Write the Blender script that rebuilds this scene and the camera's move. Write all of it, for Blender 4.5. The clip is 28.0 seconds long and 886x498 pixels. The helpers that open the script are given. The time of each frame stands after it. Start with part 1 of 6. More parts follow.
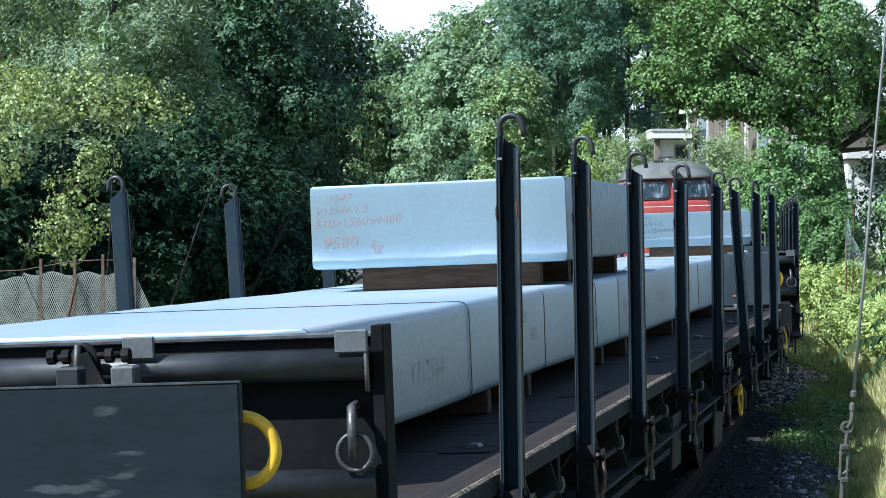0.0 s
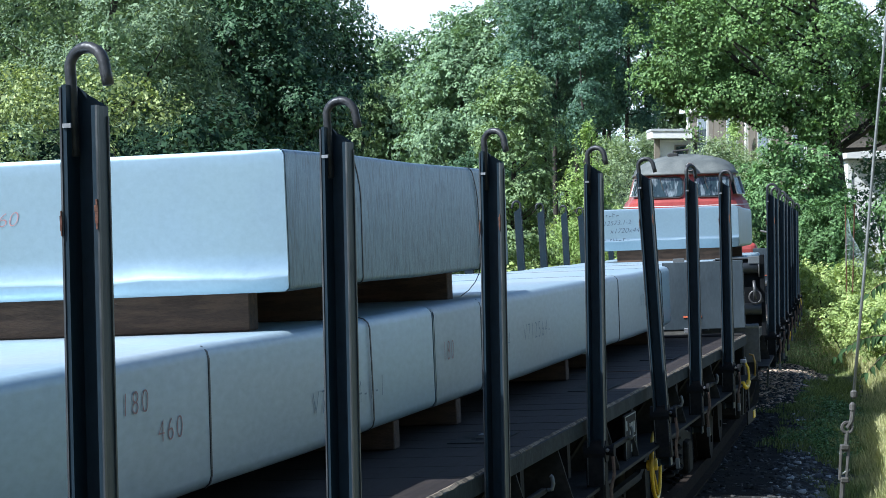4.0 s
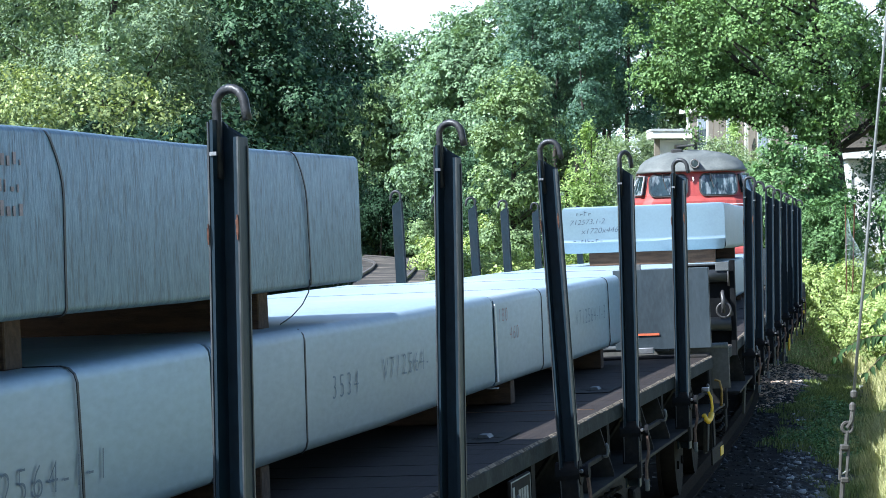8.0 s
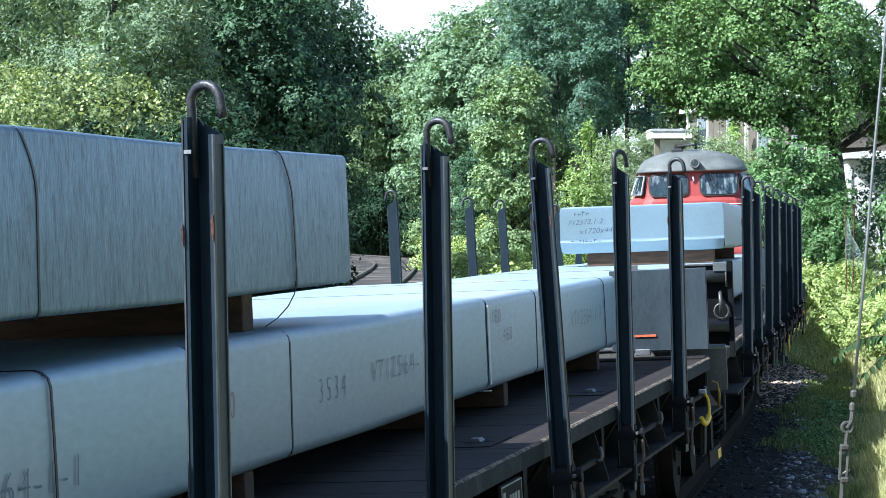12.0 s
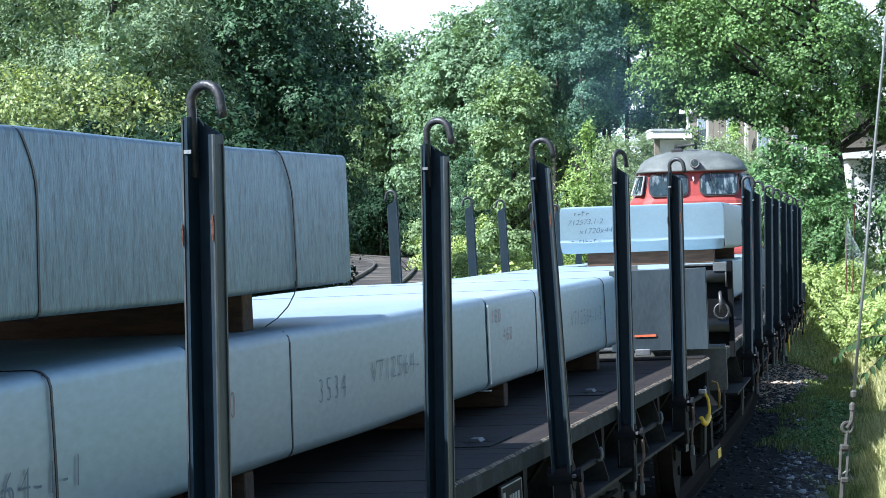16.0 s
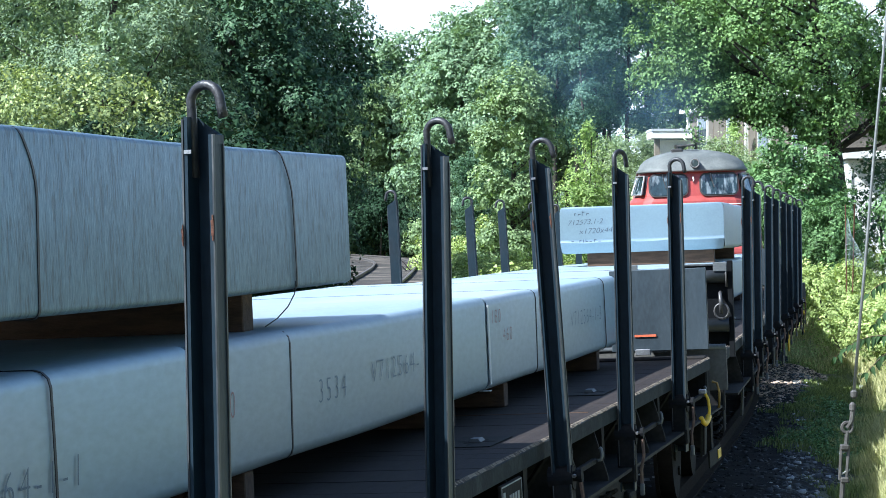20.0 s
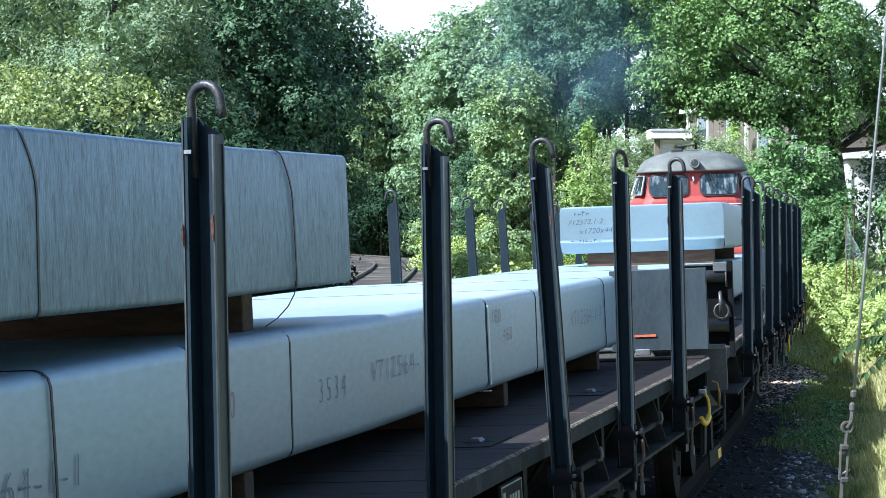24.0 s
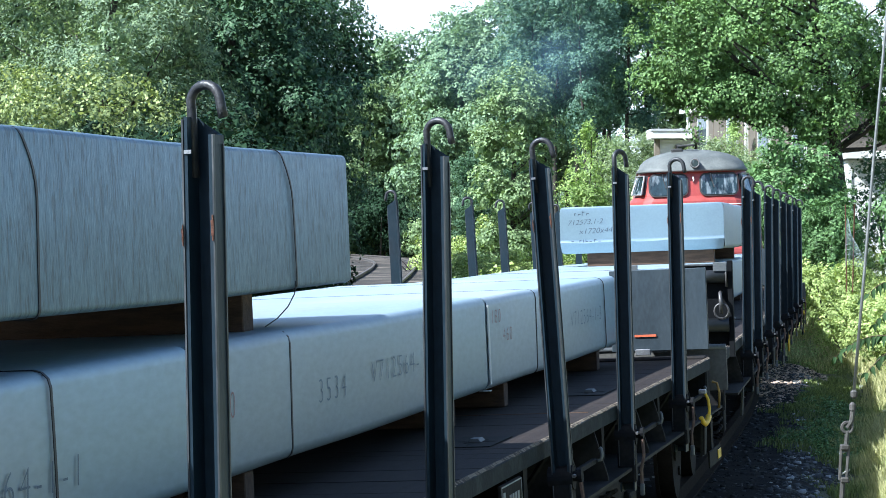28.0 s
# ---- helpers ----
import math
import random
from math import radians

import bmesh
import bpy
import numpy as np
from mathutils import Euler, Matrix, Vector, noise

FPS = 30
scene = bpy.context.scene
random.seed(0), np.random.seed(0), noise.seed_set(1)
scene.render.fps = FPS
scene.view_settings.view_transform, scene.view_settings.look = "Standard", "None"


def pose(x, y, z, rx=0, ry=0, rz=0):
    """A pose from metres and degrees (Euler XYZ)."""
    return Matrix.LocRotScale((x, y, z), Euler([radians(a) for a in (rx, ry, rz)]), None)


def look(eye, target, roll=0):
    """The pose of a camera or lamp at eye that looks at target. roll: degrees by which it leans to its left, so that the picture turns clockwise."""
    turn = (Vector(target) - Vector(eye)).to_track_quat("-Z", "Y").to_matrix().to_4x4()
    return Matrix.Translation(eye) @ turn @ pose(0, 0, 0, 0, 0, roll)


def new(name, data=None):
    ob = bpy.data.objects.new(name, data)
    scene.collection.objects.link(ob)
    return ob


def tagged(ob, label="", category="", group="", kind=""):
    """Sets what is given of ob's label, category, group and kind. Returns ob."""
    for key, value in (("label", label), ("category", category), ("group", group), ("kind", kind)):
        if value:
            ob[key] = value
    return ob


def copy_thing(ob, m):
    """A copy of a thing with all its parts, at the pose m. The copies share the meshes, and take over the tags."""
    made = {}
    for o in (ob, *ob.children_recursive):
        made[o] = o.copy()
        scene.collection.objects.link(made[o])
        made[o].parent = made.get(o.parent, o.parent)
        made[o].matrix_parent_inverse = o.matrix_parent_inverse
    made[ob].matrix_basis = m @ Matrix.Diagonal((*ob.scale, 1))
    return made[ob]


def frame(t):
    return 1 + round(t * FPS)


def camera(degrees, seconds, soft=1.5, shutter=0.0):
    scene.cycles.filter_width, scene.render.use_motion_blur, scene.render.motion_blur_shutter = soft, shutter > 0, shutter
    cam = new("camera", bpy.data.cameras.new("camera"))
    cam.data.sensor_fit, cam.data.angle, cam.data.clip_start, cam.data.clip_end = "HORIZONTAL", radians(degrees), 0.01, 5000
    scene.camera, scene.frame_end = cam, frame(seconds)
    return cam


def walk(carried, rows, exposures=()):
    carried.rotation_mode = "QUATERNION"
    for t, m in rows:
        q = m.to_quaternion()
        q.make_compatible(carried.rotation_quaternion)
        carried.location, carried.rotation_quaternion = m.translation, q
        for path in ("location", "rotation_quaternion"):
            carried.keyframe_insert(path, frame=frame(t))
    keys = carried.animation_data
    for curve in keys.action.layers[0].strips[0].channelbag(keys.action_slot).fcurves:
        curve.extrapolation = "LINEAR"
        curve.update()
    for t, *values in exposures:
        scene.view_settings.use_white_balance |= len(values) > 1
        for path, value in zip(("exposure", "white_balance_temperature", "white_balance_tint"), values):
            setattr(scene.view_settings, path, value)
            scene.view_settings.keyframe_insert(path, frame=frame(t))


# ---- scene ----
LENS = 20.66
CAM_Z = 2.27
CLIP = 28.0

# ---- camera, standing still on its tripod beside the line ----
cam = camera(LENS, CLIP, soft=0.7)
CAM_POSE = pose(0, 0, CAM_Z, 90 - 0.863, 0, 0)
walk(cam, [(0, CAM_POSE), (CLIP, CAM_POSE)], exposures=[(t, 1.12 + e, 5500, 7) for t, e in ((0, -.22), (1.5, -.32), (3, -.34), (4.2, -.2), (5.5, .08), (7, .24), (12, .2), (CLIP, .2))])

# ---- daylight ----
SUN_EL, SUN_X, SUN_Y = 46.0, -0.90, -0.436
world = bpy.data.worlds.new("World")
scene.world = world
world.use_nodes = True
wt = world.node_tree
sky = wt.nodes.new("ShaderNodeTexSky")
sky.sky_type, sky.sun_disc = "NISHITA", False
sky.dust_density, sky.air_density = 1.5, 1.0
sky.sun_elevation = radians(SUN_EL)
sky.sun_rotation = math.atan2(SUN_X, SUN_Y)
wt.links.new(sky.outputs["Color"], wt.nodes["Background"].inputs["Color"])
wt.nodes["Background"].inputs["Strength"].default_value = 0.082
sun = new("sun", bpy.data.lights.new("sun", "SUN"))
sun.data.energy, sun.data.angle, sun.data.color = 5.0, radians(0.55), (1.0, 0.95, 0.87)
toward = Vector((SUN_X * math.cos(radians(SUN_EL)), SUN_Y * math.cos(radians(SUN_EL)), math.sin(radians(SUN_EL))))
sun.matrix_basis = look(toward * 60, (0, 0, 0))

# ---- materials ----
MATS = {}


def material(name, color, rough=0.7, metal=0.0, var=0.25, scale=6.0, fine=60.0, bump=0.15, second=None,
             stretch=(1, 1, 1), amount=0.5, island=False, spec=0.5, translucent=0.0, edge=(0.42, 0.6), coat=0.0):
    """Base colour broken up by a coarse and a fine noise, an optional second colour in patches, and fine relief."""
    if name in MATS:
        return MATS[name]
    m = bpy.data.materials.new(name)
    m.use_nodes = True
    nt = m.node_tree
    nd, ln = nt.nodes, nt.links
    bsdf = nd["Principled BSDF"]
    co = nd.new("ShaderNodeTexCoord")
    mp = nd.new("ShaderNodeMapping")
    mp.inputs["Scale"].default_value = stretch
    ln.new(co.outputs["Object"], mp.inputs["Vector"])
    n1, n2 = nd.new("ShaderNodeTexNoise"), nd.new("ShaderNodeTexNoise")
    n1.inputs["Scale"].default_value, n1.inputs["Detail"].default_value = scale, 6
    n2.inputs["Scale"].default_value, n2.inputs["Detail"].default_value = fine, 4
    for n in (n1, n2):
        ln.new(mp.outputs["Vector"], n.inputs["Vector"])
    add = nd.new("ShaderNodeMath")
    add.operation = "ADD"
    ln.new(n1.outputs["Fac"], add.inputs[0])
    ln.new(n2.outputs["Fac"], add.inputs[1])
    ramp = nd.new("ShaderNodeMapRange")
    ramp.inputs["From Min"].default_value, ramp.inputs["From Max"].default_value = 0.6, 1.4
    ramp.inputs["To Min"].default_value, ramp.inputs["To Max"].default_value = 1 - var, 1 + var
    ln.new(add.outputs[0], ramp.inputs["Value"])
    factor = ramp.outputs["Result"]
    src = nd.new("ShaderNodeNewGeometry").outputs["Random Per Island"] if island else nd.new("ShaderNodeObjectInfo").outputs["Random"]
    rr = nd.new("ShaderNodeMapRange")
    rr.inputs["To Min"].default_value, rr.inputs["To Max"].default_value = (0.7, 1.3) if island else (0.9, 1.1)
    ln.new(src, rr.inputs["Value"])
    mul = nd.new("ShaderNodeMath")
    mul.operation = "MULTIPLY"
    ln.new(factor, mul.inputs[0])
    ln.new(rr.outputs["Result"], mul.inputs[1])
    base = nd.new("ShaderNodeMix")
    base.data_type = "RGBA"
    base.inputs["A"].default_value = (*color, 1)
    base.inputs["B"].default_value = (*(second or color), 1)
    patch = nd.new("ShaderNodeMapRange")
    patch.inputs["From Min"].default_value, patch.inputs["From Max"].default_value = edge
    patch.inputs["To Max"].default_value = amount
    n3 = nd.new("ShaderNodeTexNoise")
    n3.inputs["Scale"].default_value, n3.inputs["Detail"].default_value = scale * 1.7, 8
    ln.new(mp.outputs["Vector"], n3.inputs["Vector"])
    ln.new(src if island else n3.outputs["Fac"], patch.inputs["Value"])
    ln.new(patch.outputs["Result"], base.inputs["Factor"])
    tint = nd.new("ShaderNodeVectorMath")
    tint.operation = "SCALE"
    ln.new(base.outputs["Result"], tint.inputs[0])
    ln.new(mul.outputs[0], tint.inputs["Scale"])
    ln.new(tint.outputs[0], bsdf.inputs["Base Color"])
    bsdf.inputs["Roughness"].default_value, bsdf.inputs["Metallic"].default_value = rough, metal
    bsdf.inputs["Specular IOR Level"].default_value = spec
    bsdf.inputs["Coat Weight"].default_value = coat
    rv = nd.new("ShaderNodeMapRange")
    rv.inputs["To Min"].default_value, rv.inputs["To Max"].default_value = max(0.05, rough - 0.12), min(1, rough + 0.12)
    ln.new(n3.outputs["Fac"], rv.inputs["Value"])
    ln.new(rv.outputs["Result"], bsdf.inputs["Roughness"])
    if bump:
        bp = nd.new("ShaderNodeBump")
        bp.inputs["Strength"].default_value, bp.inputs["Distance"].default_value = bump, 0.01
        ln.new(add.outputs[0], bp.inputs["Height"])
        ln.new(bp.outputs["Normal"], bsdf.inputs["Normal"])
    if translucent:
        tr = nd.new("ShaderNodeBsdfTranslucent")
        br = nd.new("ShaderNodeVectorMath")
        br.operation = "MULTIPLY"
        br.inputs[1].default_value = (1.4, 1.4, 0.7)
        ln.new(tint.outputs[0], br.inputs[0])
        ln.new(br.outputs[0], tr.inputs["Color"])
        mx = nd.new("ShaderNodeMixShader")
        mx.inputs["Fac"].default_value = translucent
        ln.new(bsdf.outputs[0], mx.inputs[1])
        ln.new(tr.outputs[0], mx.inputs[2])
        ln.new(mx.outputs[0], nd["Material Output"].inputs["Surface"])
    MATS[name] = m
    return m


ALU = material("cast_aluminium", (0.318, 0.415, 0.482), 0.46, 0.27, 0.15, .9, 40, 0.06, (0.36, 0.40, 0.43), (1, .35, 1), 0.7)
ALU_ROUGH = material("aluminium_scalped", (0.158, 0.242, 0.322), 0.46, 0.35, 0.3, 1.6, 6, 0.25, (0.12, 0.158, 0.195), (3, 20, 5), 0.7, edge=(0.53, 0.62))
ALU_SAWN = material("aluminium_sawn_end", (0.29, 0.38, 0.435), 0.33, 0.7, 0.08, 2.0, 50, 0.03, (0.265, 0.345, 0.405), (1, 1, 1), 0.5)
STAKE = material("stake_steel_blue_black", (0.011, 0.023, 0.034), 0.5, 0.05, 0.35, 5, 50, 0.1, (0.02, 0.028, 0.036), (1, 1, .5), 0.4, edge=(0.5, 0.68), spec=0.25)
STAKE_EDGE = material("stake_worn_edge", (0.04, 0.045, 0.05), 0.5, 0.3, 0.4, 8, 60, 0.1, (0.12, 0.125, 0.125), (1, 1, .4), 0.5)
DECK_EDGE = material("deck_edge_angle", (0.022, 0.028, 0.032), 0.8, 0.0, 0.35, 5, 50, 0.2, (0.055, 0.06, 0.06), (1, 1, 1), 0.6, edge=(0.5, 0.66), spec=0.12)
# Cream of the splintered ends is partly sunlight put into the colour.
DECK_RIM = material("splintered_plank_ends", (0.24, 0.20, 0.155), 0.9, 0.0, 0.4, 6, 90, 0.5, (0.05, 0.044, 0.038), (1, 4, 1), 0.9, edge=(0.44, 0.58), spec=0.1)
STEP = material("dusty_step_plate", (0.04, 0.042, 0.037), 0.8, 0, 0.3, 6, 50, 0.15, (0.03, 0.028, 0.025), amount=0.6, spec=0.15)
FLAP = material("weathered_grey_flap", (0.12, 0.12, 0.11), 0.6, 0.15, 0.3, 3, 40, 0.15, (0.075, 0.07, 0.062), amount=0.6)
CLIP_GREY = material("grey_welded_clip", (0.11, 0.12, 0.125), 0.5, 0.3, 0.3, 12, 70, 0.1)
RUST = material("rust", (0.11, 0.045, 0.025), 0.85, 0.0, 0.45, 14, 90, 0.4, (0.09, 0.03, 0.018), amount=0.7)
HOOK = material("hook_steel", (0.075, 0.075, 0.078), 0.45, 0.5, 0.4, 10, 80, 0.15, (0.16, 0.15, 0.14), amount=0.5)
HOOK_DARK = material("stake_hook_steel", (0.028, 0.030, 0.034), 0.45, 0.4, 0.4, 10, 80, 0.15, (0.07, 0.068, 0.066), amount=0.5)
FRAME = material("underframe_paint", (0.010, 0.011, 0.013), 0.75, 0.0, 0.4, 6, 50, 0.2, (0.03, 0.025, 0.02), amount=0.5, spec=0.1)
SOLE = material("weathered_sole_bar", (0.017, 0.017, 0.0165), 0.75, 0, 0.4, 3, 40, 0.2, (0.045, 0.042, 0.037), amount=0.6, spec=0.12)
ROD = material("rusty_rod", (0.15, 0.105, 0.08), 0.75, 0.1, 0.4, 10, 70, 0.2, (0.09, 0.05, 0.035), amount=0.6)
BOARD = material("end_board_paint", (0.017, 0.020, 0.024), 0.45, 0.1, 0.25, 3, 40, 0.1, (0.05, 0.054, 0.058), amount=0.4)
BOARD_GREY = material("grey_end_board_paint", (0.036, 0.048, 0.058), 0.45, 0.05, 0.25, 2, 30, 0.08, (0.052, 0.066, 0.076), (2, 1, .8), 0.5, spec=0.3)
PLATE = material("scuffed_blue_plate", (0.010, 0.017, 0.022), 0.42, 0.0, 0.3, 1.6, 14, 0.04, (0.07, 0.08, 0.085), (1.1, 1, 4), 0.6, edge=(0.60, 0.635), spec=0.22)
# Shadow under the top beam is put into this black paint.
BLACK_BOARD = material("sooty_board_paint", (0.0055, 0.0065, 0.008), 0.8, 0.0, 0.3, 3, 40, 0.1, (0.012, 0.013, 0.014), amount=0.5, spec=0.1)
PLANK = material("oiled_deck_plank", (0.021, 0.0165, 0.0155), 0.75, 0.0, 0.4, 4, 70, 0.3, (0.038, 0.03, 0.026), (8, .8, 1), 0.5, spec=0.2)
TIMBER = material("packing_timber", (0.095, 0.056, 0.034), 0.85, 0.0, 0.35, 4, 60, 0.3, (0.045, 0.028, 0.019), (1, 6, 6), 0.6)
YELLOW = material("yellow_paint", (0.72, 0.46, 0.02), 0.45, 0.0, 0.2, 6, 50, 0.08, (0.30, 0.17, 0.03), amount=0.4, edge=(0.55, 0.7))
MUSTARD = material("dull_yellow_paint", (0.30, 0.19, 0.03), 0.6, 0.0, 0.3, 8, 60, 0.1, (0.12, 0.075, 0.03), amount=0.6)
STRAP = material("black_strap", (0.012, 0.014, 0.018), 0.5, 0.0, 0.3, 20, 90, 0.1)
TAPE = material("white_edge_strip", (0.62, 0.64, 0.64), 0.6, 0.0, 0.15, 10, 60, 0.05)
INK_FAINT = material("washed_out_marker", (0.28, 0.37, 0.45), 0.5, 0.3, 0.3, 30, 120, 0)
INK_RED = material("red_marker", (0.34, 0.19, 0.19), 0.6, 0.1, 0.4, 30, 120, 0)
INK_STAIN = material("washed_out_red_marker", (0.26, 0.205, 0.215), 0.5, 0.35, 0.3, 30, 120, 0)
INK_BLUE = material("blue_black_marker", (0.125, 0.18, 0.25), 0.5, 0.3, 0.3, 30, 120, 0)
INK_DARK = material("dark_marker", (0.06, 0.08, 0.11), 0.7, 0, 0.3, 30, 120, 0)
FADED = material("faded_white_paint", (0.26, 0.27, 0.27), 0.7, 0, 0.3, 8, 60, 0.05)
WHITE = material("white_paint", (0.62, 0.62, 0.60), 0.6, 0, 0.2, 8, 60, 0.05)
STEEL = material("bright_worn_steel", (0.36, 0.36, 0.37), 0.35, 0.8, 0.3, 12, 90, 0.1)
# Bed colour holds the shade under the wagons.
BED = material("dark_track_bed", (0.020, 0.020, 0.020), 0.95, 0, 0.45, 2.5, 30, 0.7, (0.04, 0.038, 0.035), amount=0.7, spec=0.08)
WHEEL = material("wheel_steel", (0.020, 0.017, 0.015), 0.8, 0.1, 0.4, 8, 60, 0.2, spec=0.15)
LOCO_RED = material("locomotive_red", (0.28, 0.045, 0.038), 0.42, 0.0, 0.2, 3, 40, 0.04, (0.28, 0.06, 0.05), amount=0.5, coat=0.2)
LOCO_ROOF = material("locomotive_roof_grey", (0.10, 0.11, 0.106), 0.6, 0.0, 0.3, 3, 40, 0.08, (0.16, 0.17, 0.16), amount=0.5)
GLASS = material("cab_glass", (0.02, 0.035, 0.04), 0.08, 0.0, 0.6, 4, 14, 0, (0.20, 0.24, 0.26), (2, 2, .5), 0.8, spec=0.9, edge=(0.5, 0.62))
RUBBER = material("rubber_seal", (0.03, 0.03, 0.03), 0.7)
GREY_LINE = material("aluminium_window_frame", (0.35, 0.35, 0.34), 0.4, 0.6)
BARK = material("bark", (0.045, 0.037, 0.03), 0.9, 0, 0.4, 5, 40, 0.5, (0.028, 0.024, 0.02), (3, 3, .6), 0.6)
RAIL = material("rail_steel", (0.024, 0.019, 0.016), 0.9, 0.0, 0.3, 8, 60, 0.2, spec=0.05)
SLEEPER = material("sleeper_wood", (0.018, 0.016, 0.014), 0.9, 0, 0.4, 5, 60, 0.4)
BALLAST = material("ballast_stone", (0.062, 0.068, 0.07), 0.8, 0, 0.35, 10, 60, 0.3, (0.36, 0.375, 0.38), amount=1.0, island=True, edge=(0.62, 1.0))
# Darker ballast copy: the shadow beside the wagons is put into its colour.
BALLAST_SHADED = material("oily_ballast_stone", (0.024, 0.024, 0.023), 0.8, 0, 0.35, 10, 60, 0.3, (0.06, 0.06, 0.058), amount=1.0, island=True, edge=(0.5, 1.0))
GRAVEL = material("pale_gravel", (0.43, 0.315, 0.225), 0.95, 0, 0.35, 10, 60, 0.3, (0.64, 0.51, 0.39), amount=1.0, island=True, edge=(0.3, 1.0))
SIDING_RAIL = material("siding_rail_steel", (0.12, 0.105, 0.095), 0.5, 0.3, 0.3, 8, 60, 0.1)
SIDING_SOIL = material("siding_soil_and_gravel", (0.026, 0.022, 0.018), 0.95, 0, 0.5, .35, 3, 0.5, (0.13, 0.108, 0.088), amount=0.9, edge=(0.5, 0.62))
WALLW = material("white_render", (0.72, 0.71, 0.68), 0.8, 0, 0.08, 2, 30, 0.05)
WALLG = material("grey_brown_panel", (0.20, 0.17, 0.13), 0.8, 0, 0.2, 2, 30, 0.1)
# Wall colour lowered to hold the shade of the oak.
WALLB = material("beige_panel_wall", (0.12, 0.105, 0.085), 0.8, 0, 0.2, 2, 30, 0.1, (0.15, 0.13, 0.10), amount=0.6)
ROOFM = material("flat_roof_edge", (0.42, 0.43, 0.43), 0.7, 0, 0.15, 2, 30, 0.05)
NET = material("fence_net", (0.56, 0.58, 0.52), 0.7, 0, 0.3, 6, 60, 0)
TURNBUCKLE = material("weathered_galvanised_iron", (0.085, 0.082, 0.074), 0.7, 0.2, 0.4, 14, 80, 0.15, (0.04, 0.036, 0.03), amount=0.5)
WIRE = material("galvanised_wire", (0.25, 0.26, 0.25), 0.5, 0.6, 0.3, 20, 90, 0.05)


def leafmat(name, color, second, translucent=0.2, spec=0.22):
    return material(name, color, 0.55, 0, 0.2, 0.6, 3, 0, second, amount=1.0, island=True, spec=spec, translucent=translucent, edge=(0.0, 1.0))


LEAF_DARK = leafmat("leaf_dark_green", (0.044, 0.098, 0.054), (0.09, 0.16, 0.08), 0.15)
# Elder leaves darker than natural; the shade under the trees is in the colour.
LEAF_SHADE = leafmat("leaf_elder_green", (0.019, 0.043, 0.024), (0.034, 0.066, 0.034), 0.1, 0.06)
LEAF_MID = leafmat("leaf_mid_green", (0.10, 0.188, 0.062), (0.18, 0.285, 0.10))
LEAF_BLUE = leafmat("leaf_grey_green", (0.165, 0.25, 0.115), (0.25, 0.335, 0.16))
LEAF_ASH = leafmat("leaf_ash_green", (0.155, 0.235, 0.15), (0.26, 0.335, 0.205), 0.3, 0.1)
LEAF_PALE = leafmat("leaf_pale_grey_green", (0.20, 0.27, 0.15), (0.31, 0.375, 0.22), 0.3)
# Distance haze is put into these two leaf colours as a blue-grey cast.
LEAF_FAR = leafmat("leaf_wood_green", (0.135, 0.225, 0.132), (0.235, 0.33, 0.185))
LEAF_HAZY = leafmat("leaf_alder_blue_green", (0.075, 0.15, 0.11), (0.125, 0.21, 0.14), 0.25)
LEAF_OAK = leafmat("leaf_oak_green", (0.09, 0.175, 0.065), (0.155, 0.265, 0.10), 0.15)
LEAF_WILLOW = leafmat("leaf_willow_green", (0.22, 0.34, 0.10), (0.35, 0.46, 0.16))
LEAF_LIGHT = leafmat("leaf_light_green", (0.26, 0.36, 0.11), (0.41, 0.48, 0.18))
LEAF_YELLOW = leafmat("leaf_yellow_green", (0.105, 0.17, 0.06), (0.37, 0.42, 0.19), 0.26)
GRASS_DRY = leafmat("grass_sunbleached", (0.38, 0.40, 0.16), (0.55, 0.52, 0.29))
GRASS = leafmat("grass_blade", (0.115, 0.172, 0.06), (0.22, 0.25, 0.10))
GRASS_OLIVE = leafmat("grass_olive", (0.17, 0.23, 0.075), (0.30, 0.34, 0.13), 0.2)
STRAW = leafmat("dry_stem", (0.30, 0.30, 0.14), (0.42, 0.40, 0.22), 0.2)

# ---- mesh tools ----


def part(name, bm, mat, parent=None, label="", smooth=False):
    me = bpy.data.meshes.new(name)
    bm.to_mesh(me)
    bm.free()
    me.materials.append(mat)
    if smooth:
        me.polygons.foreach_set("use_smooth", [True] * len(me.polygons))
    ob = new(name, me)
    ob.parent = parent
    if label:
        tagged(ob, label)
    return ob


def again(name, ob, x, y, z, rx=0, ry=0, rz=0, parent=None):
    """Another object on the same mesh."""
    o = new(name, ob.data)
    o.parent = parent if parent else ob.parent
    o.matrix_basis = pose(x, y, z, rx, ry, rz)
    return o


def box(bm, x0, x1, y0, y1, z0, z1, bevel=0.0, seg=1):
    vs = [bm.verts.new((x, y, z)) for z in (z0, z1) for y in (y0, y1) for x in (x0, x1)]
    fs = [bm.faces.new([vs[i] for i in f]) for f in ((0, 2, 3, 1), (4, 5, 7, 6), (0, 1, 5, 4), (2, 6, 7, 3), (0, 4, 6, 2), (1, 3, 7, 5))]
    if bevel:
        es = list({e for f in fs for e in f.edges})
        bmesh.ops.bevel(bm, geom=es, offset=bevel, segments=seg, affect="EDGES", profile=0.5)
    return bm


def boxbm(*a, **k):
    return box(bmesh.new(), *a, **k)


def prism(bm, outline, y0, y1):
    """A profile in x, z drawn out along y."""
    a = [bm.verts.new((x, y0, z)) for x, z in outline]
    b = [bm.verts.new((x, y1, z)) for x, z in outline]
    n = len(a)
    bm.faces.new(a)
    bm.faces.new(b[::-1])
    for i in range(n):
        bm.faces.new((a[i], b[i], b[(i + 1) % n], a[(i + 1) % n]))
    bmesh.ops.recalc_face_normals(bm, faces=bm.faces)
    return bm


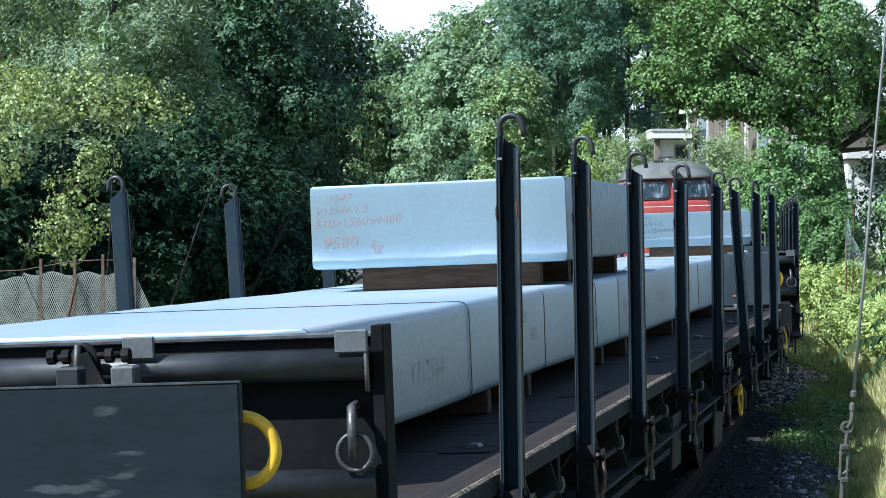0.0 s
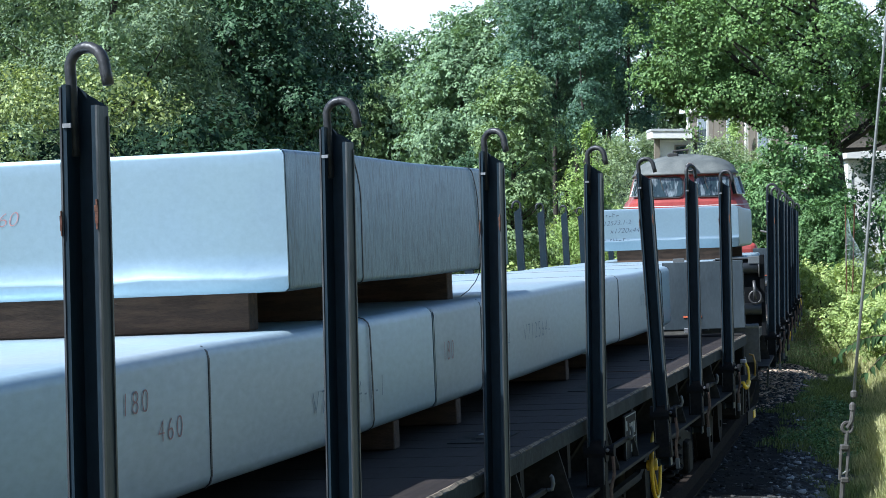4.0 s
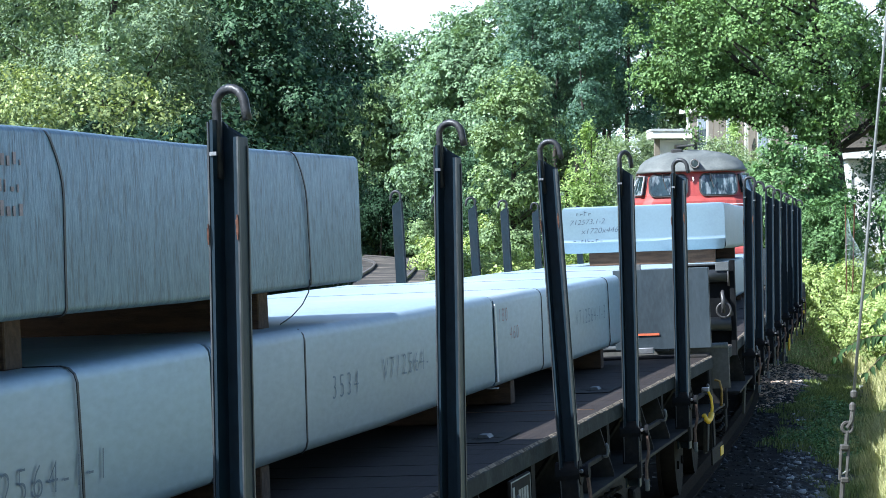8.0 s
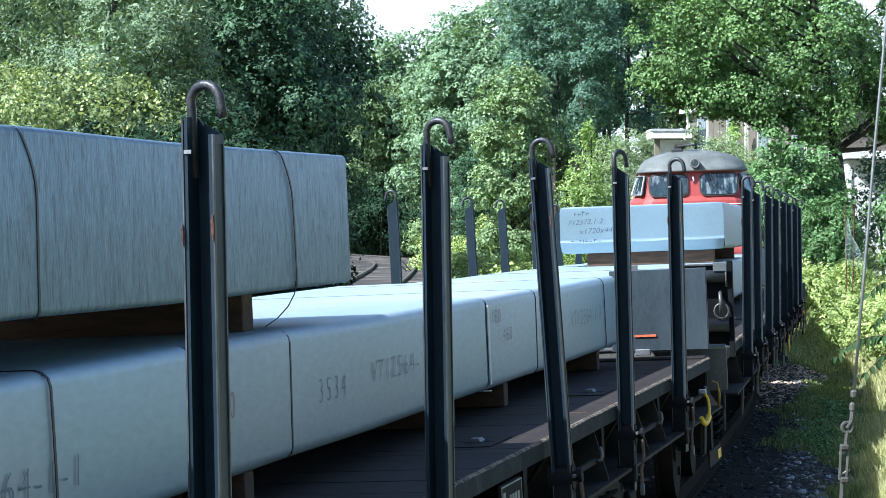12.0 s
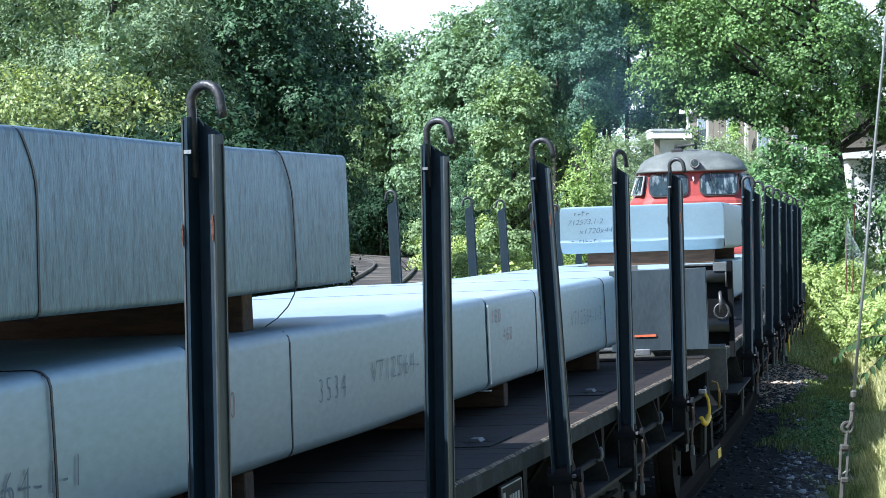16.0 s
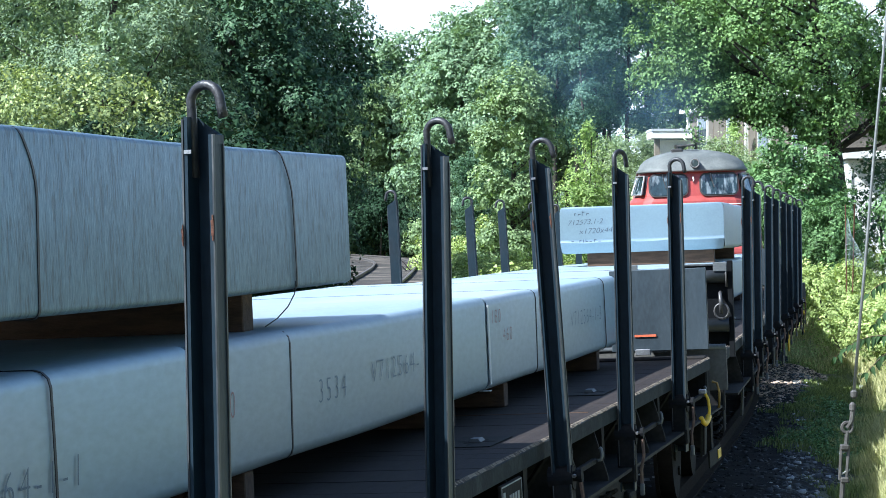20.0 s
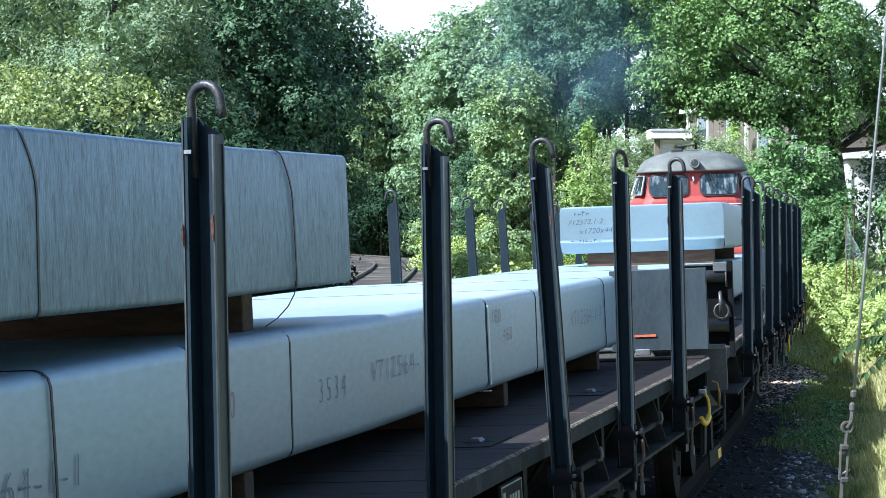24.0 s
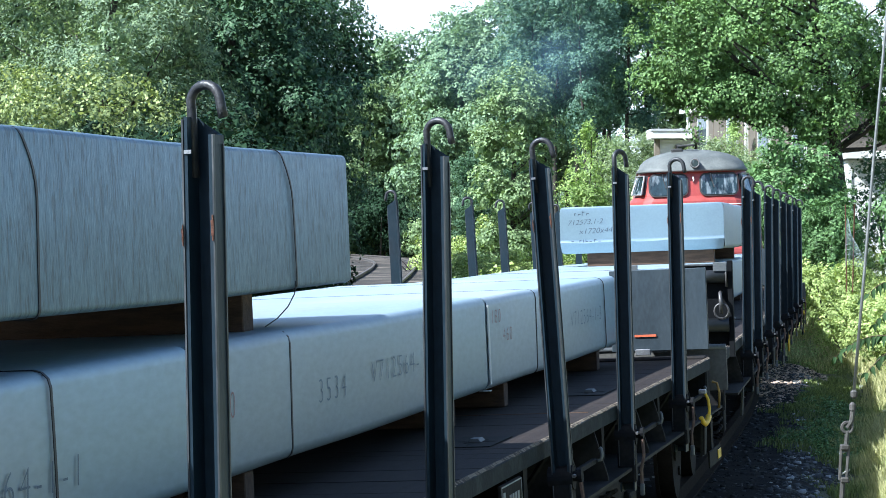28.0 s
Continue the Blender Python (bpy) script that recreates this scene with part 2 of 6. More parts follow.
def tube(bm, pts, r, seg=8, taper=None, close=True):
    """A round rod along points."""
    r = float(r)
    pts = [Vector(q) for q in pts]
    rings = []
    side = None
    for i, q in enumerate(pts):
        d = (pts[min(i + 1, len(pts) - 1)] - pts[max(i - 1, 0)]).normalized()
        if side is None:
            side = d.orthogonal().normalized()
        side = (side - d * side.dot(d)).normalized()
        up = d.cross(side)
        rad = r if taper is None else r * (1 + (taper - 1) * i / (len(pts) - 1))
        rings.append([bm.verts.new(q + rad * (math.cos(a) * side + math.sin(a) * up)) for a in (2 * math.pi * k / seg for k in range(seg))])
    for a, b in zip(rings, rings[1:]):
        for k in range(seg):
            bm.faces.new((a[k], a[(k + 1) % seg], b[(k + 1) % seg], b[k]))
    if close:
        bm.faces.new(rings[0][::-1])
        bm.faces.new(rings[-1])
    return bm


def tubebm(*a, **k):
    return tube(bmesh.new(), *a, **k)


def disc(bm, c, axis, r, h, seg=20):
    c, axis = Vector(c), Vector(axis).normalized()
    return tube(bm, [c - axis * h / 2, c + axis * h / 2], r, seg)


def writing(text, size, mat, parent, m, name="writing", shear=0.0, squeeze=1.0, label="", space=1.0, thin=0.012):
    cu = bpy.data.curves.new(name, "FONT")
    cu.body, cu.size, cu.shear, cu.extrude = text, size, shear, 0.0
    cu.space_character, cu.offset = space, -thin * size
    cu.fill_mode = "FRONT"
    tmp = bpy.data.objects.new(name, cu)
    me = bpy.data.meshes.new_from_object(tmp)
    bpy.data.objects.remove(tmp)
    me.materials.append(mat)
    ob = new(name, me)
    ob.parent = parent
    ob.matrix_basis = m @ Matrix.Diagonal((squeeze, 1, 1, 1))
    if label:
        tagged(ob, label)
    return ob


def mesh_arrays(name, verts, faces4, mat, parent=None):
    """A mesh of faces, all with as many corners, from arrays."""
    me = bpy.data.meshes.new(name)
    nv, nf = len(verts), len(faces4)
    k = len(faces4[0])
    me.vertices.add(nv)
    me.vertices.foreach_set("co", np.asarray(verts, dtype=np.float32).ravel())
    me.loops.add(nf * k)
    me.loops.foreach_set("vertex_index", np.asarray(faces4, dtype=np.int32).ravel())
    me.polygons.add(nf)
    me.polygons.foreach_set("loop_start", np.arange(0, nf * k, k, dtype=np.int32))
    me.update(calc_edges=True)
    me.materials.append(mat)
    ob = new(name, me)
    ob.parent = parent
    return ob


# ---- the line: heading, level and cant along its length ----
S_MIN, S_MAX, DS = -60.0, 140.0, 0.1
ARC = np.arange(S_MIN, S_MAX, DS)
BEND = np.where(ARC < -20, 0.0042, np.where(ARC < 22, 0.00311 - 5.76e-5 * ARC, np.where(ARC < 60, 0.0062, 0.004)))
HEAD = np.concatenate([[0], np.cumsum((BEND[1:] + BEND[:-1]) / 2 * DS)])
HEAD = radians(12.976) - (HEAD - np.interp(0, ARC, HEAD))
LINE_X = np.concatenate([[0], np.cumsum(np.sin((HEAD[1:] + HEAD[:-1]) / 2) * DS)])
LINE_Y = np.concatenate([[0], np.cumsum(np.cos((HEAD[1:] + HEAD[:-1]) / 2) * DS)])
LINE_X += -1.441 - 0.088 - np.interp(0, ARC, LINE_X)
LINE_Y += 7.198 + 0.02 - np.interp(0, ARC, LINE_Y)
LINE_Z = 0.0007 * np.clip(ARC, -30, 60) - 0.000204 * np.clip(ARC, -20, 34) ** 2


def on_line(s):
    return Vector((np.interp(s, ARC, LINE_X), np.interp(s, ARC, LINE_Y), np.interp(s, ARC, LINE_Z)))


def rail_frame(s, half=6.5):
    """The pose of a vehicle whose bogies stand at s - half and s + half: x to its right, y along the line, z up."""
    a, b = on_line(s - half), on_line(s + half)
    f = (b - a).normalized()
    r = f.cross(Vector((0, 0, 1))).normalized()
    u = r.cross(f)
    c = -0.0451 + 0.000395 * min(max(s, -20), 40)
    r2 = r * math.cos(c) - u * math.sin(c)
    u2 = u * math.cos(c) + r * math.sin(c)
    m = Matrix((r2, f, u2)).transposed().to_4x4()
    m.translation = (a + b) / 2
    return m


def offset_point(s, d, z=0.0):
    """A point d metres to the right of the line's middle."""
    h = np.interp(s, ARC, HEAD)
    q = on_line(s)
    return Vector((q.x + d * math.cos(h), q.y - d * math.sin(h), q.z + z))


# how far the train still has to go before it stands, in metres
TRAVEL_T = [0, 0.5, 1, 1.5, 2, 2.5, 3, 3.5, 4, 4.5, 5, 5.5, 6, 6.5, 7, 7.5, 8, 8.5, 9, 9.5, 28]
TRAVEL_S = [9.325, 8.555, 7.775, 7.0, 6.235, 5.485, 4.735, 4.0, 3.325, 2.70, 2.13, 1.613, 1.178, 0.833, 0.556, 0.346, 0.186, 0.080, 0.021, 0, 0]
STEPS = [i * 0.25 for i in range(39)] + [CLIP]


def travel(t):
    """Smooth through the table (cubic between neighbours)."""
    i = min(max(int(np.searchsorted(TRAVEL_T, t, "right")) - 1, 0), len(TRAVEL_T) - 2)
    ta, tb, sa, sb = TRAVEL_T[i], TRAVEL_T[i + 1], TRAVEL_S[i], TRAVEL_S[i + 1]
    if tb > 9.5:
        return 0.0
    va = (sb - TRAVEL_S[i - 1]) / (tb - TRAVEL_T[i - 1]) if i else (sb - sa) / (tb - ta)
    vb = (TRAVEL_S[i + 2] - sa) / (min(TRAVEL_T[i + 2], 10) - ta)
    h, f = tb - ta, (t - ta) / (tb - ta)
    return (2 * f ** 3 - 3 * f ** 2 + 1) * sa + (f ** 3 - 2 * f ** 2 + f) * h * va + (3 * f ** 2 - 2 * f ** 3) * sb + (f ** 3 - f ** 2) * h * vb


KEYED = []   # (thing, place of its vehicle on the line, half its bogie distance, pose on the vehicle)
ROLLING = []  # (wheelset, pose on its vehicle)

# ---- ground and line ----


SIDING_Y = [40, 50, 60, 69, 78, 88, 95, 102, 107, 111, 114, 116]
SIDING_X = [-2.75, -2.35, -2.05, -1.89, -1.75, -1.7, -1.9, -2.5, -3.5, -5.0, -7.3, -10.5]


def lift(x, y):
    """Height of the ground."""
    i = int(np.argmin((LINE_X - x) ** 2 + (LINE_Y - y) ** 2)) if -40 < y < 130 and abs(x) < 60 else None
    if i is None:
        d, z = (x - 6), -0.3
    else:
        h = HEAD[i]
        d = (x - LINE_X[i]) * math.cos(h) - (y - LINE_Y[i]) * math.sin(h)
        z = LINE_Z[i]
    z0 = z - 0.165
    if d > 1.55:
        z0 -= 0.22 * min(1, (d - 1.55) / 0.8)
    if d < -1.55:
        z0 -= 0.22 * min(1, (-1.55 - d) / 0.8)
    if d > 2.0:
        q = min(1, (d - 2.0) / 1.4)
        z0 += 0.75 * q * q * (3 - 2 * q) + 0.6 * min(1, max(0, d - 3.2) / 5) + 0.05 * noise.noise((x * .8, y * .8, 0))
    if d < -3.5:
        z0 += 0.35 * min(1, (-3.5 - d) / 3) + 0.06 * noise.noise((x * .7, y * .7, 3))
        if y > 45:
            z0 += 0.72 * min(1, (y - 45) / 12)
            off = abs(x - np.interp(y, SIDING_Y, SIDING_X))
            z0 -= 0.34 * min(1, max(0, (5.0 - off) / 1.6)) * min(1, max(0, (121 - y) / 4))
    return z0


def ground_material():
    m = material("ground_soil_and_grass", (0.10, 0.115, 0.048), 0.95, 0, 0.45, 1.1, 18, 0.5, (0.15, 0.135, 0.095), amount=0.9)
    return m


def make_ground():
    xs = np.concatenate([[-900, -300, -120, -60], np.arange(-34, -12, 2.0), np.arange(-12, 18, 0.4), np.arange(18, 42, 2.0), [60, 120, 300, 900]])
    ys = np.concatenate([[-900, -300, -100, -40], np.arange(-24, 4, 2.0), np.arange(4, 72, 0.6), np.arange(72, 132, 3.0), [170, 300, 900]])
    verts = [(x, y, lift(x, y)) for y in ys for x in xs]
    n = len(xs)
    faces = [(j * n + i, j * n + i + 1, (j + 1) * n + i + 1, (j + 1) * n + i) for j in range(len(ys) - 1) for i in range(n - 1)]
    ob = mesh_arrays("ground", verts, faces, ground_material())
    ob.data.polygons.foreach_set("use_smooth", [True] * len(ob.data.polygons))
    tagged(ob, "weedy trackside soil rising to a grassy bank", "ground", kind="structure")


make_ground()

RAIL_SHAPE = [(-.036, 0), (.036, 0), (.036, -.04), (.01, -.05), (.01, -.14), (.07, -.155), (.07, -.17), (-.07, -.17), (-.07, -.155), (-.01, -.14), (-.01, -.05), (-.036, -.04)]


def sweep(bm, shape, places):
    """A profile carried along poses."""
    rings = [[bm.verts.new(m @ Vector((x, 0, z))) for x, z in shape] for m in places]
    n = len(shape)
    for a, b in zip(rings, rings[1:]):
        for k in range(n):
            bm.faces.new((a[k], b[k], b[(k + 1) % n], a[(k + 1) % n]))
    bm.faces.new(rings[0])
    bm.faces.new(rings[-1][::-1])
    bmesh.ops.recalc_face_normals(bm, faces=bm.faces)
    return bm


for side in (-1, 1):
    rail = part("rail", sweep(bmesh.new(), RAIL_SHAPE, [rail_frame(s, 0.5) @ pose(side * 0.753, 0, 0) for s in np.arange(-30, 100, 1.0)]), RAIL)
    tagged(rail, "rusty running rail with a bright worn head", "rail", "rails of the line", kind="structure")


def level_frame(s):
    """The line's place and heading without its cant."""
    m = rail_frame(s, 0.5)
    f = m.col[1]
    return pose(*m.translation, 0, 0, -math.degrees(math.atan2(f[0], f[1])))


bed = part("track_bed", sweep(bmesh.new(), [(-2.35, -.38), (-1.55, -.155), (1.55, -.155), (2.35, -.38)], [level_frame(s) for s in np.arange(-24, 62, 1.0)]), BED)
tagged(bed, "ballast bed of the line, darkened for train shade", "track bed", kind="structure")
sleeper_first = None
for i in range(130):
    m = rail_frame(-24 + i * 0.62, 0.5) @ pose(0, 0, -0.245)
    if sleeper_first is None:
        sleeper_first = part("sleeper", boxbm(-1.3, 1.3, -.12, .12, -.15, 0.0, bevel=.012), SLEEPER)
        tagged(sleeper_first, "dark tarred wooden sleeper bedded in ballast", "sleeper", "sleepers of the line")
        sleeper_first.matrix_basis = m
    else:
        copy_thing(sleeper_first, m)


def on_gravel(x, y):
    """Whether the wedge of bare gravel between the rail and the bank reaches here; its rim is ragged."""
    if not 31 < y < 42.3:
        return False
    return x < np.interp(y, (31, 32.6, 36.5, 39, 41, 42.3), (4.2, 4.7, 5.5, 6.1, 6.6, 6.3)) + .25 * noise.noise((x * 2.5, y * 1.5, 2))


def rocks(name, places, size, mat, label):
    """Angular stones joined in one mesh: squashed, turned eight-cornered lumps."""
    rng = np.random.default_rng(4)
    n = len(places)
    corner = np.array([(x, y, z) for z in (-1, 1) for y in (-1, 1) for x in (-1, 1)], dtype=float)
    quads = np.array([(0, 2, 3, 1), (4, 5, 7, 6), (0, 1, 5, 4), (2, 6, 7, 3), (0, 4, 6, 2), (1, 3, 7, 5)])
    ang = rng.uniform(0, 6.28, n)
    tilt = rng.uniform(-.7, .7, n)
    sc = size * rng.uniform(.6, 1.2, (n, 1, 3)) * (.3 + 1.4 * rng.random((n, 1, 1)) ** 3) * np.array([1, 1, .6])
    v = corner[None] * sc * rng.uniform(.7, 1.1, (n, 8, 1))
    ca, sa, ct, st = np.cos(ang)[:, None], np.sin(ang)[:, None], np.cos(tilt)[:, None], np.sin(tilt)[:, None]
    x, y, z = v[..., 0], v[..., 1] * ct - v[..., 2] * st, v[..., 1] * st + v[..., 2] * ct
    v = np.stack([x * ca - y * sa, x * sa + y * ca, z], -1) + np.asarray(places)[:, None, :]
    f = (quads[None] + 8 * np.arange(n)[:, None, None]).reshape(-1, 4)
    ob = mesh_arrays(name, v.reshape(-1, 3), f, mat)
    tagged(ob, label, "ballast", kind="stuff")
    return ob


def ballast_places(n, s0, s1, d0, d1, seed):
    rng = np.random.default_rng(seed)
    out = []
    for s, d in zip(rng.uniform(s0, s1, n), rng.uniform(d0, d1, n)):
        q = offset_point(s, d)
        out.append((q.x, q.y, lift(q.x, q.y) + 0.002))
    return out


rocks("ballast", ballast_places(7500, 8, 33, 1.35, 2.7, 5) + ballast_places(3200, 9, 22, 1.4, 2.5, 16) + ballast_places(600, -4, 45, -2.4, -.8, 6) + ballast_places(1500, 8, 36, -.7, .9, 7) + ballast_places(5000, -12, 8.5, -2.3, 2.3, 19),
      0.023, BALLAST, "grey-brown broken ballast stones along the line")

rocks("oily_ballast", ballast_places(3200, 8, 29, 0.75, 1.5, 15), 0.02, BALLAST_SHADED, "ballast stones beside the rail, darkened for wagon shade")
rocks("gravel", [q for q in ballast_places(34000, 22, 40, .8, 4.6, 8) if on_gravel(q[0], q[1])], 0.017, GRAVEL, "pale gravel spilled over the verge")

# ---- foliage ----


def leaf_arrays(rng, centres, normals, size, aspect=0.68, fold=0.25, simple=False, along=None):
    """Folded four-cornered leaves at points, or plain pointed ones for trees far off."""
    n = len(centres)
    nrm = normals / np.linalg.norm(normals, axis=1, keepdims=True)
    a = rng.normal(size=(n, 3)) if along is None else along + rng.normal(size=(n, 3)) * .35
    a -= nrm * (a * nrm).sum(1, keepdims=True)
    a /= np.linalg.norm(a, axis=1, keepdims=True)
    b = np.cross(nrm, a)
    s = size * rng.uniform(.55, 1.25, (n, 1))
    if simple:
        v = np.stack([centres + a * s * .6, centres - a * s * .4 + b * s * aspect * .5, centres - a * s * .4 - b * s * aspect * .5], 1).reshape(-1, 3)
        return v, np.arange(3 * n).reshape(-1, 3)
    tip1, tip2 = centres + a * s * .5, centres - a * s * .5
    s1 = centres + b * s * .5 * aspect + nrm * s * fold * .5
    s2 = centres - b * s * .5 * aspect + nrm * s * fold * .5
    v = np.stack([tip1, s1, tip2, s2], 1).reshape(-1, 3)
    return v, np.arange(4 * n).reshape(-1, 4)


def unit(v):
    return v / np.maximum(1e-6, np.linalg.norm(v, axis=1, keepdims=True))


def egg(seed, rx, rz, zc, n=9, lobe=.5):
    """Lobes (x, y, z, across, up) of a tree's crown: a core and n swellings on it."""
    rng = np.random.default_rng(seed + 900)
    out = [(0, 0, zc, rx * .7, rz * .74)]
    for k in range(n):
        a = k * 2.4 + rng.uniform(-.4, .4)
        q = -.75 + 1.6 * (k + .5) / n
        c = math.sqrt(max(0, 1 - q * q))
        r = lobe * rng.uniform(.75, 1.15)
        out.append((rx * (1 - r * .8) * c * math.cos(a), rx * (1 - r * .8) * c * math.sin(a), zc + rz * (1 - r * .5) * q, rx * r, min(rz, rx * 1.2) * r))
    return out


def crown_boughs(rng, lobes, bough):
    """Leafy boughs set over the lobes' skins, none deep inside another lobe."""
    mid = np.array([(x, y, z) for x, y, z, _, _ in lobes])
    rad = np.array([(r, r, h) for _, _, _, r, h in lobes])
    pos, size = [], []
    for i in range(len(lobes)):
        r, h = rad[i, 0], rad[i, 2]
        n = max(5, int(3.6 * (r * r + 2 * r * h) / 3 / bough ** 2))
        d = unit(rng.normal(size=(n * 3, 3)))
        d = d[d[:, 2] > -.8]
        keep = []
        for q in d:
            if len(keep) < n and all(q @ k < 1 - .8 / n for k in keep):
                keep.append(q)
        for q in keep:
            p = mid[i] + q * rad[i] * rng.uniform(.70, 1.0)
            depth = (((p - mid) / rad) ** 2).sum(1)
            depth[i] = 9
            if depth.min() > .42:
                pos.append(p)
                size.append(bough * rng.uniform(.6, 1.2))
    return np.array(pos), np.array(size)


def crown_leaves(rng, lobes, bough, tuft, per, fill=.25, up=.45, droop=.5, thick=1.0):
    """Leaves in tufts, tufts over boughs: centres, normals and the direction in which each leaf points."""
    pos, size = crown_boughs(rng, lobes, bough)
    core = np.array([(x, y, z) for x, y, z, _, _ in lobes]).mean(0)
    n = np.maximum(6, (4.4 * thick * (size / tuft) ** 2).astype(int))
    b = np.repeat(pos, n, 0)
    r = np.repeat(size, n)[:, None]
    d = unit(rng.normal(size=(len(b), 3)))
    out = unit(b - core)
    keep = (d * out).sum(1) * .55 + d[:, 2] * .6 > -.30
    b, r, d, out = b[keep], r[keep], d[keep], out[keep]
    lump = 1 + .22 * np.sin(d[:, :1] * 5 + b[:, :1] * 3) * np.cos(d[:, 1:2] * 5 + b[:, 1:2] * 3)
    far = np.where(rng.random((len(b), 1)) < .10, rng.uniform(1.1, 1.5, (len(b), 1)), rng.uniform(.72, 1.05, (len(b), 1)))
    tc = b + d * r * lump * far * np.array([1, 1, .8])
    td = unit(d * .75 + out * .35 + np.array([0, 0, up]))
    tr = tuft * rng.uniform(.6, 1.25, (len(b), 1))
    tc, td, tr = np.repeat(tc, per, 0), np.repeat(td, per, 0), np.repeat(tr, per, 0)
    off = rng.normal(size=tc.shape)
    off = unit(off - td * (off * td).sum(1, keepdims=True))
    rho = np.sqrt(rng.random((len(tc), 1)))
    c = tc + off * tr * rho - td * tr * rho ** 2 * droop + rng.normal(size=tc.shape) * tr * .12
    nr = td + off * rho * .55 + rng.normal(size=tc.shape) * .30
    k = int(len(c) * fill)
    pick = rng.integers(0, len(lobes), k)
    mid, rad = np.array([q[:3] for q in lobes]), np.array([(q[3], q[3], q[4]) for q in lobes])
    inner = mid[pick] + unit(rng.normal(size=(k, 3))) * rad[pick] * rng.uniform(.3, .72, (k, 1))
    return np.concatenate([c, inner]), np.concatenate([nr, rng.normal(size=(k, 3)) + np.array([0, 0, .4])]), np.concatenate([off - td * .4, rng.normal(size=(k, 3))]), k, pos


def tree(name, seed, lobes, trunk_r, bough, tuft, per, leaf, mat, label, fork=0.35, stems=1, category="tree", foot=(0, 0), limbs=16,
         quads=False, aspect=.9, limb_r=.24, inner=1.7, **shape):
    """A tapered trunk with limbs that carry the boughs, and a crown of separate leaves in tufts; stands at the origin."""
    rng = np.random.default_rng(seed)
    root = new(name)
    tagged(root, label, category)
    c, nr, along, k, boughs = crown_leaves(rng, lobes, bough, tuft, per, **shape)
    top = max(z for _, _, z, _, _ in lobes)
    cx, cy = float(np.mean([q[0] for q in lobes])), float(np.mean([q[1] for q in lobes]))

    def stem(f, k=0):
        sway = .022 * top * f
        return Vector((foot[0] + (cx - foot[0]) * f ** 1.6 + sway * math.sin(f * 5 + seed + k), foot[1] + (cy - foot[1]) * f ** 1.6 + sway * math.cos(f * 4 + seed + k), f * top))
    bm = bmesh.new()
    for j in range(stems):
        ox, oy = (0, 0) if stems == 1 else (rng.normal() * .3, rng.normal() * .3)
        tube(bm, [stem(f, j) + Vector((ox * (1 + 2 * f), oy * (1 + 2 * f), 0)) for f in np.linspace(0, 1 if stems == 1 else .8, 10)], trunk_r, 9, taper=.2)
    part("trunk", bm, BARK, root, smooth=True)
    ends = boughs[rng.permutation(len(boughs))[:limbs]]
    for x, y, z in ends:
        f = min(.95, max(fork, (z - math.hypot(x - cx, y - cy) * rng.uniform(.4, .9)) / top))
        p0, p2 = stem(f), Vector((x, y, z))
        p1 = p0.lerp(p2, .5) + Vector((rng.normal() * .12, rng.normal() * .12, -.1 * (p2 - p0).length + .1))
        part("limb", tubebm([p0, p0.lerp(p1, .5), p1, p1.lerp(p2, .55) + Vector((0, 0, .06)), p2], trunk_r * limb_r * (1.4 - f), 5, taper=.2), BARK, root, smooth=True)
    big = np.where(np.arange(len(c)) < len(c) - k, 1.0, inner)[:, None]
    v, fc = leaf_arrays(rng, c, nr, leaf * big, aspect=aspect, simple=not quads, along=along)
    mesh_arrays("crown", v, fc, mat, root)
    return root


def put(root, x, y, turn=0, scale=1.0, sink=0.05):
    root.matrix_basis = pose(x, y, lift(x, y) - sink, 0, 0, turn) @ Matrix.Scale(scale, 4)
    return root


def put_copy(root, x, y, turn=0, scale=1.0, sink=0.05):
    o = copy_thing(root, pose(x, y, lift(x, y) - sink, 0, 0, turn))
    o.scale = (scale,) * 3
    return o


def at(px, d):
    """The place on the plan, d metres out, in the direction that far across the view."""
    return (px - 784) / 4301 * d, d


# dark broadleaf trees behind the fence
A = tree("broadleaf_tree", 11, egg(11, 2.6, 3.9, 5.0, 12, .46), .24, .62, .17, 9, .085, LEAF_DARK, "tall dark green broadleaf tree in full summer leaf", up=.35)
put(A, *at(400, 52), 20)
put_copy(A, *at(486, 56), 130, .98)
put_copy(A, *at(300, 60), 260, 1.15)
# These four, mostly out of view at the left, are added for shade.
put_copy(A, -13.4, 50.4, 10, 1.0)
put_copy(A, -11.2, 55.5, 75, 1.25)
put_copy(A, -9.9, 39.2, 200, .92)
put_copy(A, -9.7, 36.2, 320, .92)
B = tree("ash_tree", 12, egg(12, 2.5, 4.3, 5.3, 13, .42), .22, .5, .19, 13, .092, LEAF_ASH, "tall ash tree with feathery grey-green leaves", aspect=.45, droop=.9, up=.55)
put(B, *at(190, 47), 170)
put_copy(B, *at(55, 53), 120, 1.2)
put_copy(B, *at(330, 58), 210, 1.05)
H = tree("hazel_bush", 13, [(0, 0, 3.88, 1.0, .42), (.95, .1, 3.84, .55, .36), (-.75, -.1, 3.74, .7, .42), (.35, -.15, 4.08, .5, .28), (.3, -.35, 3.05, .3, .25), (.12, -.35, 2.6, .42, .36), (.3, -.4, 2.2, .4, .3), (-.1, -.4, 2.1, .3, .25), (-.75, -.25, 3.0, .3, .4)],
         .022, .26, .12, 9, .05, LEAF_YELLOW, "sunlit hazel bush with broad yellowish leaves", fork=.2, stems=3, category="bush", limbs=10, quads=True, aspect=.8, up=.3, fill=.1, thick=.7)
put(H, *at(125, 31), 0, 1.0)
put_copy(H, *at(-105, 31.6), 0, 1.03)
